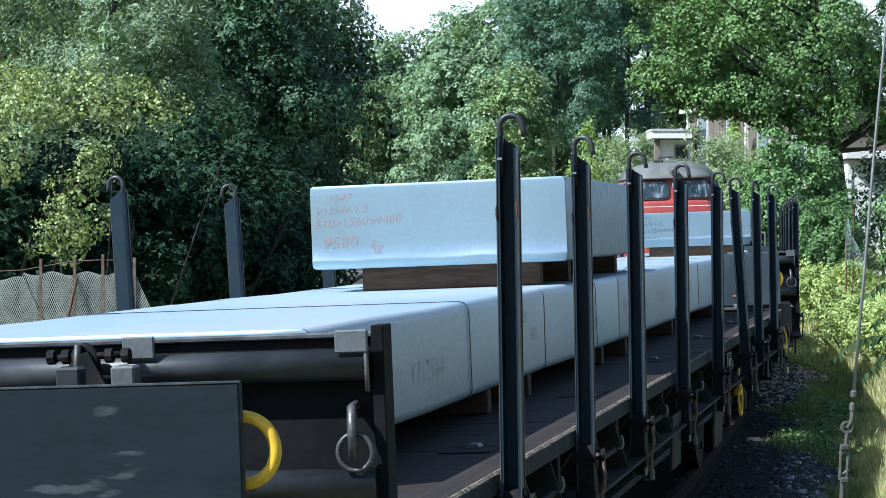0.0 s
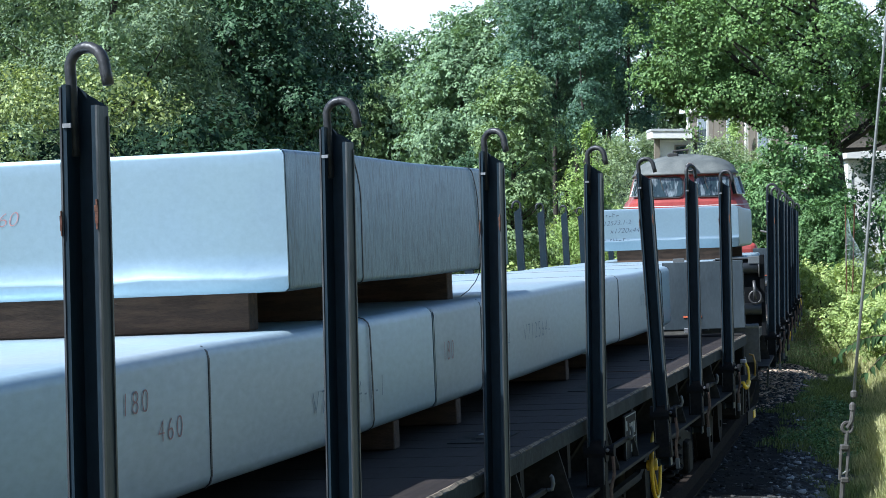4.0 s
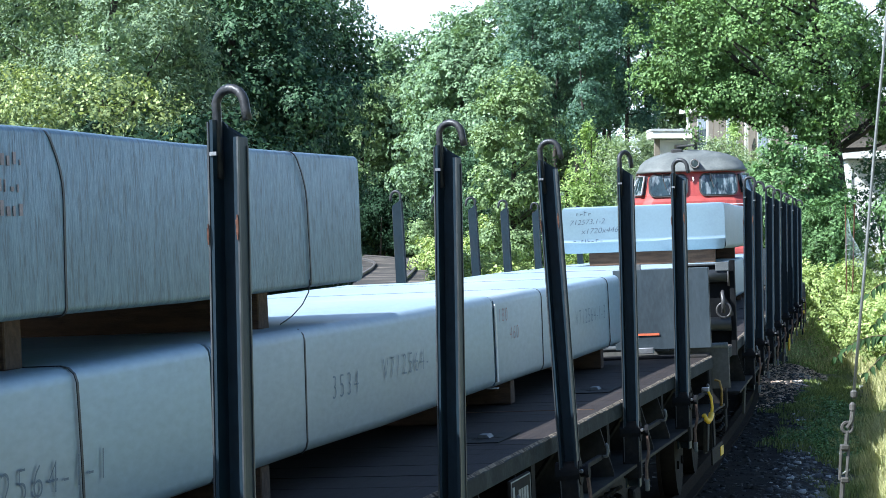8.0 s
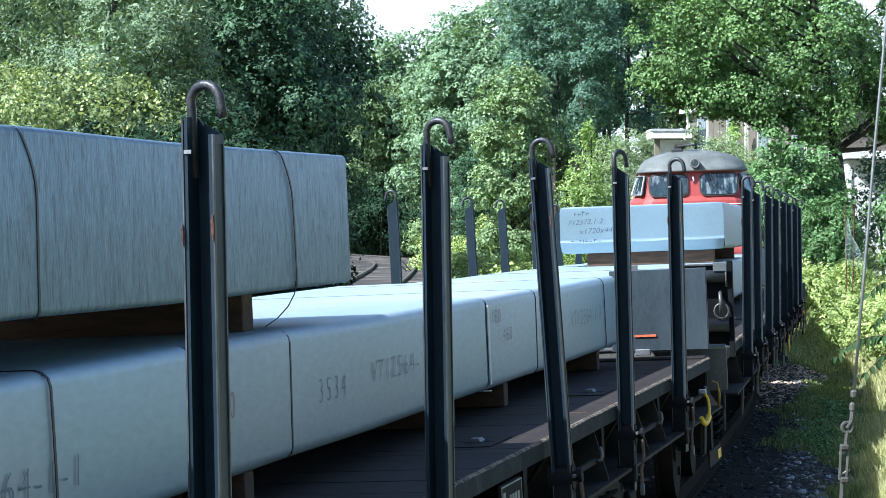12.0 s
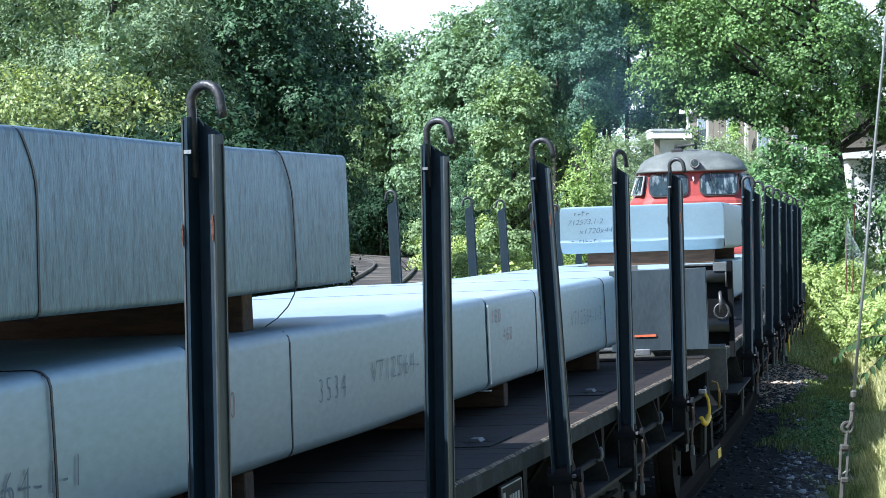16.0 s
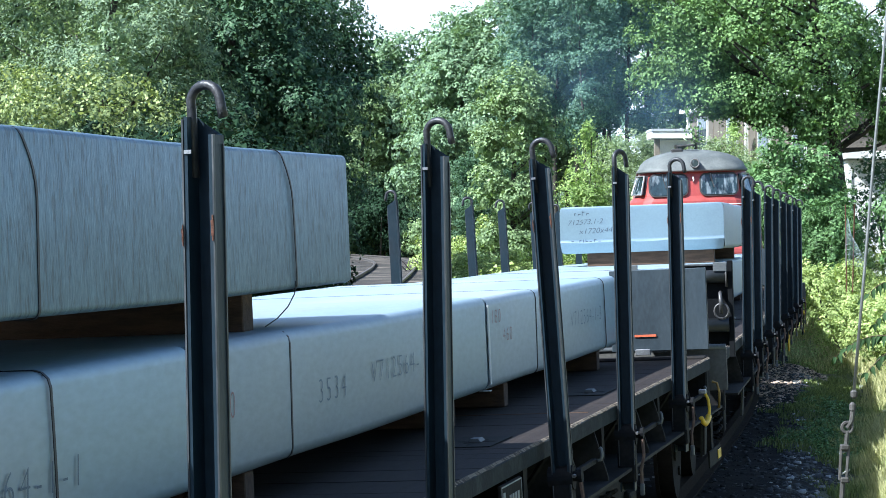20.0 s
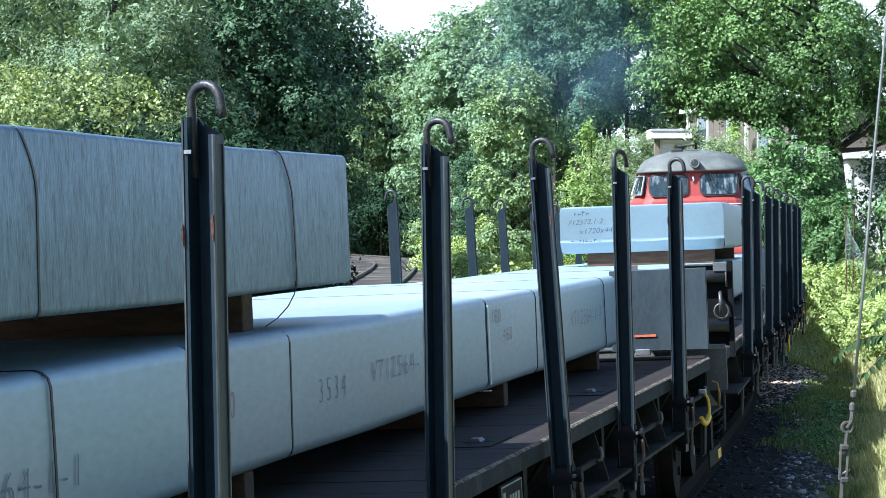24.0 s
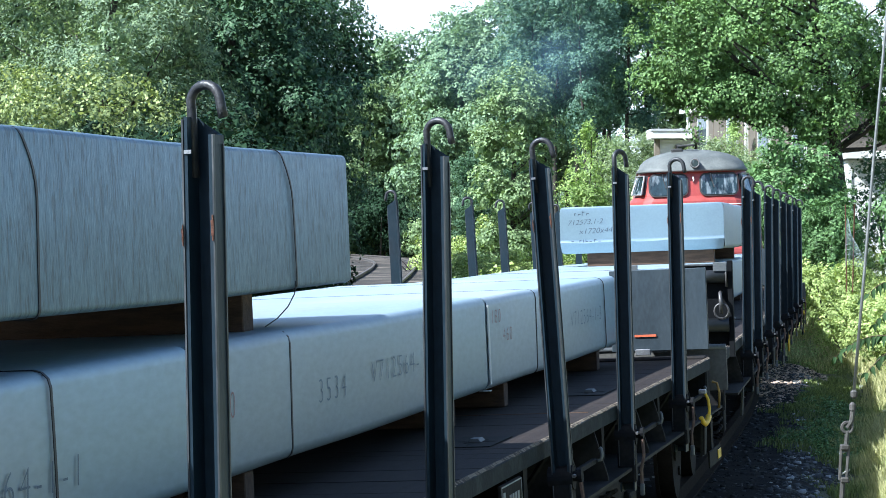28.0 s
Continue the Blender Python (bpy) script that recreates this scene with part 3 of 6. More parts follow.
K = tree("elder_bush", 19, egg(19, 1.6, 1.5, 1.75, 8, .5), .06, .45, .15, 9, .082, LEAF_SHADE, "elder thicket under the trees, leaves darkened for shade", fork=.1, stems=5, category="bush", limbs=7)
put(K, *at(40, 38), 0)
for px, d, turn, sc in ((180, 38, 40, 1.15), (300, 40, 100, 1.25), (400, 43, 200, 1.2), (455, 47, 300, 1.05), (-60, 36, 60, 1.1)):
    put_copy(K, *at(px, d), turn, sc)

# Far elder copies put the dark of the tree shade behind the siding.
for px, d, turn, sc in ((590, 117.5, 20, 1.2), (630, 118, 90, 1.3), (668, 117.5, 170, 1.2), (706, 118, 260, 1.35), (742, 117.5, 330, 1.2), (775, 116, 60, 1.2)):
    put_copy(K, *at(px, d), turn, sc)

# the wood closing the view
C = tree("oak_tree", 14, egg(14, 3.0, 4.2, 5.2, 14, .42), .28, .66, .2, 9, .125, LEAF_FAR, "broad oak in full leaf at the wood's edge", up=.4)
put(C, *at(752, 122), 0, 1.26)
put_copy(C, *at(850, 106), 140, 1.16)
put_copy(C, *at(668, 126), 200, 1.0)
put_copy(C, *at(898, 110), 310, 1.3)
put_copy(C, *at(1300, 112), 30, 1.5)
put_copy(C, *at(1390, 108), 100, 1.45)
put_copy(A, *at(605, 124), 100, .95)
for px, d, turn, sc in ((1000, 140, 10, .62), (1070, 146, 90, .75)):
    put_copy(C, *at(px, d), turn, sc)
put_copy(A, *at(815, 122), 250, 1.05)
# unseen trees added by the tripod to keep sky light off the slabs
put_copy(C, 9.5, 8.5, 40, 1.0)
put_copy(C, 10.5, -1.5, 160, 1.1)
put_copy(A, 6.0, -8.0, 250, 1.1)
put_copy(A, *at(868, 92), 290, .62)
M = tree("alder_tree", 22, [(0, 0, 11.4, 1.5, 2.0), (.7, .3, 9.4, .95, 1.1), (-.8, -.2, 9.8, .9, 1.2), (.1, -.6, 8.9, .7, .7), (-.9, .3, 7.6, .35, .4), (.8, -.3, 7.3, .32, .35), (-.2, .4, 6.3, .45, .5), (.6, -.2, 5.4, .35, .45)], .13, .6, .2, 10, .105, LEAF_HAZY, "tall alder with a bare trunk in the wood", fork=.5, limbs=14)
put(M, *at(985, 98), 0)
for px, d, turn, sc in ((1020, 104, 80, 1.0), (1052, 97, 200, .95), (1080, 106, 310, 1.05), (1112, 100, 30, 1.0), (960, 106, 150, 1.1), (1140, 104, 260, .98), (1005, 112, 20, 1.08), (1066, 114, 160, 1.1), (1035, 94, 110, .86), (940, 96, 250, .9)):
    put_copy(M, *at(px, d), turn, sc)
D = tree("maple_tree", 15, [(0, 0, 4.3, .95, 1.9), (-.35, -.2, 5.5, .65, .7), (.3, -.2, 5.9, .62, .75), (-.75, -.2, 4.3, .5, .8), (.72, -.1, 4.7, .5, .75), (.1, -.7, 4.4, .5, .8), (-.45, -.4, 3.1, .6, .7), (.6, -.2, 3.2, .55, .7), (0, .1, 2.2, .8, .8), (-.7, 0, 1.6, .6, .7), (.1, -.5, 1.1, .8, .8), (.7, -.1, 1.3, .6, .7)],
         .13, .38, .15, 9, .085, LEAF_BLUE, "fresh green maple standing before the wood", up=.5)
put(D, *at(912, 74), 0, 1.12)
put_copy(D, *at(702, 120), 140, 1.45)
put_copy(D, *at(640, 119), 40, 1.4)
put_copy(D, *at(778, 108), 250, 1.15)
P_ = tree("pale_willow_bush", 23, egg(23, 1.25, 1.7, 2.6, 9, .5), .08, .4, .16, 9, .09, LEAF_PALE, "pale grey-green willow bush behind the line", fork=.1, stems=4, category="bush", aspect=.4)
put(P_, *at(1118, 86), 0, 1.22)
put_copy(P_, *at(1165, 92), 90, 1.1)
put_copy(P_, *at(1292, 66), 200, 1.08)
put_copy(P_, *at(1345, 61), 20, .9)
put_copy(P_, *at(1228, 70), 100, .98)
E_ = tree("young_willow", 16, [(0, 0, 2.2, .62, .95), (0, 0, 3.1, .44, .72), (.02, 0, 3.85, .24, .5), (-.4, -.1, 1.7, .42, .55), (.4, -.1, 1.8, .42, .6), (0, -.3, 1.5, .45, .55), (-.2, -.25, 2.6, .35, .5), (.22, -.2, 2.5, .35, .5)], .05, .22, .13, 12, .066, LEAF_WILLOW, "young light green willow beside the line", fork=.15, aspect=.4, up=.6, limbs=10)
put(E_, *at(1040, 62), 0, 1.2)
put_copy(E_, *at(1300, 70), 250, 1.15)
F_ = tree("oak_by_house", 17, [(-3.75, -.2, 6.2, 1.3, 1.15), (-2.5, -.6, 6.4, 1.5, 1.3), (-2.6, 1.0, 6.6, 1.5, 1.3), (-1.0, -.7, 6.1, 1.35, 1.2), (-4.3, 0, 5.1, .75, .6), (-3.5, -.5, 4.95, .85, .6), (-2.5, -.4, 4.85, .85, .55), (-3.0, .4, 5.3, .9, .6), (-1.4, -.6, 4.8, .9, .75), (-.5, -.7, 4.5, .7, .7), (-2.6, 0, 8.3, 1.7, 1.2), (-.8, 0, 8.1, 1.7, 1.2),
                               (.75, -.3, 5.4, .85, .7), (1.2, .2, 6.9, .7, .6), (.9, -.4, 4.2, .5, .45), (2.0, .3, 5.8, .9, .8), (.5, .6, 4.8, .7, .6), (1.4, .4, 4.6, .75, .65), (2.1, -.2, 4.9, .7, .6), (1.0, .4, 3.95, .6, .4), (1.8, .3, 4.05, .6, .42), (-3.9, .2, 4.7, .6, .38), (-3.1, -.6, 4.5, .7, .4), (-2.2, -.6, 4.4, .7, .42), (-1.6, .2, 4.35, .7, .45), (-4.7, .3, 7.4, 1.1, 1.0), (-1.0, -.9, 3.9, .5, .5)],
          .25, .42, .16, 10, .078, LEAF_MID, "oak with spreading limbs in front of the flat-roofed house", fork=.42, limbs=34, quads=True, aspect=.75, up=.45, limb_r=.3)
put(F_, *at(1500, 57), 0, 1.0)
L = tree("field_maple", 20, egg(20, 1.2, 1.75, 2.6, 13, .44), .12, .34, .15, 9, .078, LEAF_OAK, "low dense field maple under the oak", fork=.15)
put(L, *at(1402, 55), 0, 1.02)
put_copy(L, *at(1470, 53), 150, .62)
put_copy(L, *at(1325, 64), 250, .85)
put_copy(L, *at(1640, 46), 80, .8)
V = tree("viburnum_bush", 25, [(0, 0, 2.2, .6, .6), (.5, 0, 2.6, .45, .5), (-.4, -.1, 1.7, .4, .5), (.4, -.1, 1.4, .6, .6)], .04, .3, .16, 3, .08, LEAF_DARK, "thin dark bush before the white garden wall", fork=.1, stems=4, category="bush", limbs=8, fill=.1, thick=.9)
put(V, *at(1540, 58), 0, 1.0)
put_copy(V, *at(1570, 59), 120, 1.1)
G = tree("bramble_bush", 18, egg(18, 1.15, .8, .75, 8, .5), .03, .3, .13, 8, .062, LEAF_LIGHT, "sunlit bramble and elder bush on the bank", fork=.05, stems=4, category="bush", limbs=5, up=.6)
put(G, *at(1530, 42), 0, .7)
for px, d, turn, sc in ((1470, 50, 60, .9), (1600, 36, 130, .7), (1440, 58, 30, 1.2), (1500, 57, 20, .9), (1290, 66, 140, 1.2), (1340, 70, 10, 1.5),
                        (1120, 70, 30, 1.4), (1180, 68, 230, 1.2), (860, 68, 120, .6), (925, 66, 10, .7), (900, 70, 80, .95), (965, 68, 200, .8), (800, 70, 300, .55), (1240, 72, 60, 1.5)):
    put_copy(G, *at(px, d), turn, sc)
for i, px in enumerate((862, 905, 955, 1000)):
    put_copy(G, *at(px, 45 + (i * 5 % 4)), i * 47, 1.05 + (i % 3) * .1)
for i in range(13):
    px = 600 + i * 50
    put_copy(G, *at(px, 84 + (i * 37 % 7) + (33 if px < 760 else 0)), i * 67, (1.2 if px > 760 else .6) + (i * 29 % 5) * .12)

for px, d, turn, sc in ((835, 62, 10, .9), (872, 63, 80, 1.0), (908, 62, 150, .95), (945, 61, 220, 1.0), (985, 62, 290, 1.0)):
    put_copy(G, *at(px, d), turn, sc)

# ---- flat wagons ----
INK_ORANGE = material("orange_chalk", (0.55, 0.12, 0.05), 0.8)
STAKE_Y = [-7.31, -5.37, -3.34, -1.19, 1.19, 3.34, 5.37, 7.39]
STAKE_X = 1.395
DECK_Z = 1.25


def make_stake(parent):
    """A swivelling channel-section stake with its hook, built at its foot; x points outwards, the open side faces the wagon's end."""
    o = []
    w, d, t = .036, .044, .009
    prof = [(-w, -d), (-w + t, -d), (-w + t, d - t), (w - t, d - t), (w - t, -d), (w, -d), (w, d), (-w, d)]
    bm = bmesh.new()
    h0, h1 = 0.82, 2.445
    a = [bm.verts.new((x, y, h0)) for x, y in prof]
    b = [bm.verts.new((x * .96 + .04, y * .9, h1 - (.045 if x > 0 else 0))) for x, y in prof]
    n = len(a)
    bm.faces.new(a)
    bm.faces.new(b[::-1])
    for i in range(n):
        bm.faces.new((a[i], b[i], b[(i + 1) % n], a[(i + 1) % n]))
    bmesh.ops.recalc_face_normals(bm, faces=bm.faces)
    st = part("stake", bm, STAKE, parent)
    hook = [(.012, .0, 2.30), (.012, 0, 2.45)] + [(.053 - .043 * math.cos(q), 0, 2.478 + .042 * math.sin(q)) for q in np.linspace(.2, 2.9, 9)] + [(.098, 0, 2.465), (.103, 0, 2.44)]
    part("hook", tubebm(hook, .012, 8), HOOK_DARK, st, "worn steel rod hook", smooth=True)
    bm = bmesh.new()
    lean_x = lambda z: .04 * (z - h0) / (h1 - h0)
    for x0, x1, y0, y1, z0, z1 in ((w, w + .004, -d - .003, -d + .010, .95, 2.40), (w, w + .003, d - .012, d - .004, .95, 2.38), (-w - .004, -w, -d - .003, -d + .01, .95, 2.44)):
        vs = [bm.verts.new((x + lean_x(z), y * (1 - .1 * (z - h0) / 1.55), z)) for z in (z0, z1) for y in (y0, y1) for x in (x0, x1)]
        for f in ((0, 2, 3, 1), (4, 5, 7, 6), (0, 1, 5, 4), (2, 6, 7, 3), (0, 4, 6, 2), (1, 3, 7, 5)):
            bm.faces.new([vs[i] for i in f])
    part("flange_edge", bm, STAKE_EDGE, st, "paint worn to grey steel")
    for x0, x1, z0, z1 in ((w + .0295, w + .0365, 2.15, 2.21), (-w + .0265, -w + .031, 2.14, 2.19)):
        spot = bmesh.new()
        h = (z1 - z0) / 5
        for j, (p0, p1) in enumerate(((.3, .7), (0, .9), (.1, 1), (0, 1), (.45, .85))):
            box(spot, x0 + (x1 - x0) * p0, x0 + (x1 - x0) * p1, -d - .0035, -d + .001, z0 + j * h - .001, z0 + (j + 1) * h)
        part("rust_patch", spot, RUST, st, "rusty rubbed spot")
    part("pocket", disc(boxbm(-.044, .046, -.046, .046, .86, 1.09, bevel=.01), (0, 0, 1.10), (1, 0, 0), .052, .104, 18), FRAME, st)
    part("knob", disc(disc(bmesh.new(), (.064, -.01, 1.105), (1, 0, 0), .022, .03, 14), (.082, -.01, 1.105), (1, 0, 0), .031, .016, 14), FRAME, st, "dark pin head")
    # Small steel disc placed as the highlight on the pin head.
    part("pin_edge", disc(bmesh.new(), (.062, -.046, 1.11), (.3, 1, 0), .008, .014, 8), STEEL, st, "bright disc for the pin head highlight")
    part("locking_bar", tubebm([(.085, -.03, 1.08), (.09, -.04, 1.0), (.075, -.05, .93), (.075, -.05, .83)], .009, 6), ROD, st, "rusty bent locking bar")
    part("paint_tip", boxbm(.064, .086, -.062, -.038, .80, .86, bevel=.004), CLIP_GREY, st, "grey painted tip")
    part("retaining_plate", boxbm(.004, .022, -d * .9 - .004, -d * .9 + .004, 2.357, 2.366), STEEL, st, "small bright plate")
    return st


def make_wheelset(parent, y):
    bm = bmesh.new()
    disc(bm, (0, 0, 0), (1, 0, 0), .08, 1.5, 10)
    ws = part("wheelset", bm, WHEEL, parent)
    for sx in (-1, 1):
        bm = bmesh.new()
        disc(bm, (sx * .75, 0, 0), (1, 0, 0), .46, .13, 28)
        disc(bm, (sx * .685, 0, 0), (1, 0, 0), .488, .028, 28)
        for k in range(4):
            a = k * math.pi / 2 + .4
            disc(bm, (sx * .82, .28 * math.cos(a), .28 * math.sin(a)), (1, 0, 0), .035, .02, 8)
        part("wheel", bm, WHEEL, ws)
    ws.matrix_basis = pose(0, y, .46)
    ROLLING.append((ws, y))
    return ws


def make_wagon(s_place):
    w = new("flat_wagon")
    tagged(w, "black four-axle flat wagon with tall hooked stakes", "freight wagon", "wagons of the train")
    # frame
    for sx in (-1, 1):
        web = prism(bmesh.new(), [(sx * 1.13, .925), (sx * 1.42, .925), (sx * 1.42, .94), (sx * 1.145, .94), (sx * 1.145, 1.2), (sx * 1.33, 1.2), (sx * 1.33, 1.212), (sx * 1.13, 1.212)], -9.3, 9.3)
        part("sole_bar", web, SOLE, w, "weathered channel-section sole bar")
        part("deck_edge", boxbm(sx * 1.343 - .009, sx * 1.343 + .009, -9.3, 9.3, 1.178, 1.25, bevel=.004), DECK_EDGE, w, "edge angle worn to grey steel")
        rim = bmesh.new()
        rr = random.Random(31 + sx)
        n = 310
        ring = []
        for i in range(n + 1):
            yy = -9.3 + 18.6 * i / n
            e, u = rr.uniform(-.004, .003), rr.uniform(-.003, .002)
            ring.append([rim.verts.new((sx * x, yy, z)) for x, z in ((1.318, 1.240), (1.346 + e, 1.240), (1.350 + e, 1.250 + u), (1.338 + e, 1.259 + u), (1.318, 1.2515))])
        for p_, q_ in zip(ring, ring[1:]):
            for j in range(5):
                rim.faces.new((p_[j], q_[j], q_[(j + 1) % 5], p_[(j + 1) % 5]))
        rim.faces.new(ring[0])
        rim.faces.new(ring[-1])
        bmesh.ops.recalc_face_normals(rim, faces=rim.faces)
        part("plank_rim", rim, DECK_RIM, w, "splintered plank ends, cream partly painted sunlight")
        ib = prism(bmesh.new(), [(sx * .38 - .1, .78), (sx * .38 + .1, .78), (sx * .38 + .1, .8), (sx * .38 + .012, .8), (sx * .38 + .012, 1.15), (sx * .38 + .1, 1.15), (sx * .38 + .1, 1.18), (sx * .38 - .1, 1.18), (sx * .38 - .1, 1.15), (sx * .38 - .012, 1.15), (sx * .38 - .012, .8), (sx * .38 - .1, .8)], -9.2, 9.2)
        part("centre_sill", ib, FRAME, w)
        for y0, y1 in ((-5.0, -3.9), (3.9, 5.0)):
            part("truss_rod", tubebm([(sx * 1.2, y0 - .2, 1.02), (sx * 1.2, y1, .7)] if y0 < 0 else [(sx * 1.2, y0, .7), (sx * 1.2, y1 + .2, 1.02)], .025, 6), FRAME, w)
        part("truss_rod", tubebm([(sx * 1.2, -3.9, .7), (sx * 1.2, 3.9, .7)], .03, 6), FRAME, w)
    cb = part("cross_bearer", boxbm(-1.27, 1.27, -.04, .04, .98, 1.2), FRAME, w)
    cb.matrix_basis = pose(0, -8.6, 0)
    for y in [-7.39, -6.3, -5.37, -4.2, -3.34, -2.2, -1.19, 0, 1.19, 2.2, 3.34, 4.2, 5.37, 6.3, 7.39, 8.6]:
        again("cross_bearer", cb, 0, y, 0)
    first = part("bracket", prism(bmesh.new(), [(1.15, 1.2), (1.333, 1.2), (1.345, 1.16), (1.40, .96), (1.40, .942), (1.15, .942)], -.007, .007), SOLE, w)
    first.matrix_basis = pose(0, -8.1, 0)
    for y in (-6.7, -6.05, -4.7, -4.0, -2.6, -1.9, -.5, .5, 1.9, 2.6, 4.0, 4.7, 6.05, 6.7, 8.1):
        again("bracket", first, 0, y, 0)
        again("bracket", first, 0, y, 0, 0, 0, 180)
    # lettering board on the sole bar
    lab = part("label_board", boxbm(1.352, 1.366, 2.38, 2.78, .93, 1.17, bevel=.003), FRAME, w, "black lettering board with a white rim")
    bm = bmesh.new()
    for y0, y1, z0, z1 in ((2.385, 2.775, 1.160, 1.165), (2.385, 2.775, .935, .940), (2.385, 2.390, .940, 1.160), (2.770, 2.775, .940, 1.160)):
        box(bm, 1.367, 1.369, y0, y1, z0, z1)
    for k in range(4):
        box(bm, 1.367, 1.369, 2.53 + k * .052, 2.565 + k * .052, 1.06, 1.12)
    prism(bm, [(1.367, 1.04), (1.369, 1.04), (1.369, 1.045), (1.367, 1.045)], 2.55, 2.74)
    box(bm, 1.367, 1.369, 2.56, 2.72, .97, 1.01)
    box(bm, 1.367, 1.369, 2.41, 2.45, 1.09, 1.14)
    part("marking", bm, FADED, lab, "faded white marks")
    # stakes
    st = make_stake(w)
    st.matrix_basis = pose(STAKE_X, STAKE_Y[0], .045 if s_place == 0 else 0, 0, 0, 0)
    rng = random.Random(7 + int(s_place))
    for sx in (1, -1):
        for k, y in enumerate(STAKE_Y):
            rise = (.045, .03, .015)[k] if k < 3 and s_place == 0 else 0.0
            if sx == 1 and k == 0:
                continue
            s2 = again("stake", st, sx * STAKE_X, y, rise, rng.uniform(-.35, .35), rng.uniform(-.4, .4), (0 if sx == 1 else 180) + rng.uniform(-3, 3), w)
            if sx == 1 and k == 2 and s_place == 0:
                s2.matrix_basis = pose(-.015, 0, 0) @ s2.matrix_basis
            if sx == 1 and k == 5 and s_place == 0:
                s2.matrix_basis = pose(STAKE_X + .093, y, 0, 0, -3.2, 0)
            for c in st.children:
                if c.name.startswith("rust") and (s_place or k % 2 == 0):
                    continue
                c2 = new(c.name.split(".")[0], c.data)
                c2.parent = s2
                if "label" in c:
                    tagged(c2, c["label"])
                if c.name.startswith("hook"):
                    a = rng.uniform(-18, 18) if k != 6 else 55
                    c2.matrix_basis = pose(.01, 0, 0, 0, 0, a) @ pose(-.01, 0, 0)
    # ends
    for sy in (-1, 1):
        y = sy * 9.33
        top = 1.85
        if sy > 0:
            rear = part("end_board", boxbm(.70, 1.345, y - .012, y + .012, 1.31, top, bevel=.004), BOARD_GREY, w, "grey-blue folding end board with a chalk stroke")
            part("hinge", boxbm(.86, .96, y - .05, y - .014, 1.285, 1.325, bevel=.004), STEEL, rear, "bright hinge plate")
        else:
            x_in = .02 if s_place == 0 else 1.0
            eb = part("end_board", boxbm(x_in, 1.38, y - .012, y + .012, 1.28, top, bevel=.004), BLACK_BOARD, w, "folding end board, black with painted shadow")
            part("top_beam", tubebm([(x_in, y + sy * .05, 1.775 if sy < 0 else 1.70), (1.37, y + sy * .05, 1.775 if sy < 0 else 1.70)], .046, 10), BOARD, eb, smooth=True)
            part("rim", boxbm(x_in, 1.395, y - .03, y + .03, top, top + .016, bevel=.004), STAKE_EDGE, eb)
            for sx in (1,):
                part("end_post", boxbm(x_in - .02, x_in + .01, y - .05, y + .06, 1.2, top, bevel=.006), BOARD, eb)
                part("end_post", boxbm(sx * 1.395 - .018, sx * 1.395 + .018, y - .05, y + .06, 1.2, top + .035, bevel=.003), BLACK_BOARD, eb)
                part("clip", boxbm(sx * 1.33 - .048, sx * 1.33 + .048, min(y + sy * .085, y + sy * .1), max(y + sy * .085, y + sy * .1), top - .04, top + .025, bevel=.004), CLIP_GREY, eb, "welded grey steel clip")
                part("clip", boxbm(sx * .70 - .048, sx * .70 + .048, min(y + sy * .085, y + sy * .1), max(y + sy * .085, y + sy * .1), top - .04, top + .025, bevel=.004), CLIP_GREY, eb, "welded grey steel clip")
                part("beam_end_bar", tubebm([(sx * 1.372, y + sy * .09, 1.70), (sx * 1.37, y + sy * .09, 1.815), (sx * 1.375, y + sy * .08, 1.825)], .007, 8), HOOK, eb, smooth=True)
                ring = part("ring", tubebm([(sx * 1.333 + .05 * math.cos(a), y + sy * .11, 1.53 + .052 * math.sin(a)) for a in np.linspace(0, 6.283, 25)], .0075, 7, close=False), HOOK, eb, "loose steel tie ring", smooth=True)
                part("ring_pin", tubebm([(sx * 1.325, y + sy * .03, 1.66), (sx * 1.325, y + sy * .1, 1.655), (sx * 1.33, y + sy * .125, 1.6), (sx * 1.33, y + sy * .12, 1.51)], .014, 8), HOOK, eb, smooth=True)
                part("lower_rail", tubebm([(sx * .2, y + sy * .06, 1.43), (sx * 1.38, y + sy * .06, 1.43)], .05, 10), BOARD, eb, smooth=True)
        for sx in (-1, 1):
            part("buffer", disc(disc(bmesh.new(), (sx * .875, y + sy * .56, 1.05), (0, 1, 0), .225, .05, 24), (sx * .875, y + sy * .26, 1.05), (0, 1, 0), .1, .56, 16), FRAME, w)
            part("shunter_grip", tubebm([(sx * 1.1, y + sy * .545, 1.671)] + [(sx * (1.134 + .09 * math.sin(a)), y + sy * .55, 1.581 + .09 * math.cos(a)) for a in np.linspace(0.0, math.pi, 28)] + [(sx * 1.1, y + sy * .545, 1.491)], .017, 14), YELLOW, w, "bright yellow curved grip", smooth=True)
        if sy > 0:
            flap = part("folded_flap", boxbm(-.9, 1.43, y + .24, y + .265, 1.02, 1.31, bevel=.004), FLAP, w, "weathered grey folded end flap")
            part("flap_rail", tubebm([(-.9, y + .25, 1.31), (1.425, y + .25, 1.31)], .02, 8), CLIP_GREY, flap, "worn bright rail", smooth=True)
            part("flap_hinge", boxbm(.93, 1.03, y + .2, y + .245, 1.285, 1.345, bevel=.004), CLIP_GREY, flap)
        part("headstock", boxbm(-1.33, 1.33, y - .08, y + .08, .82, 1.27, bevel=.01), FRAME, w)
        plate = part("bridge_plate", boxbm(.22 if sy < 0 else -1.15, 1.15 if sy < 0 else -.5, y + sy * .585, y + sy * .62, 1.30, 1.765, bevel=.005), PLATE, w, "scuffed dark blue steel plate with worn edges")
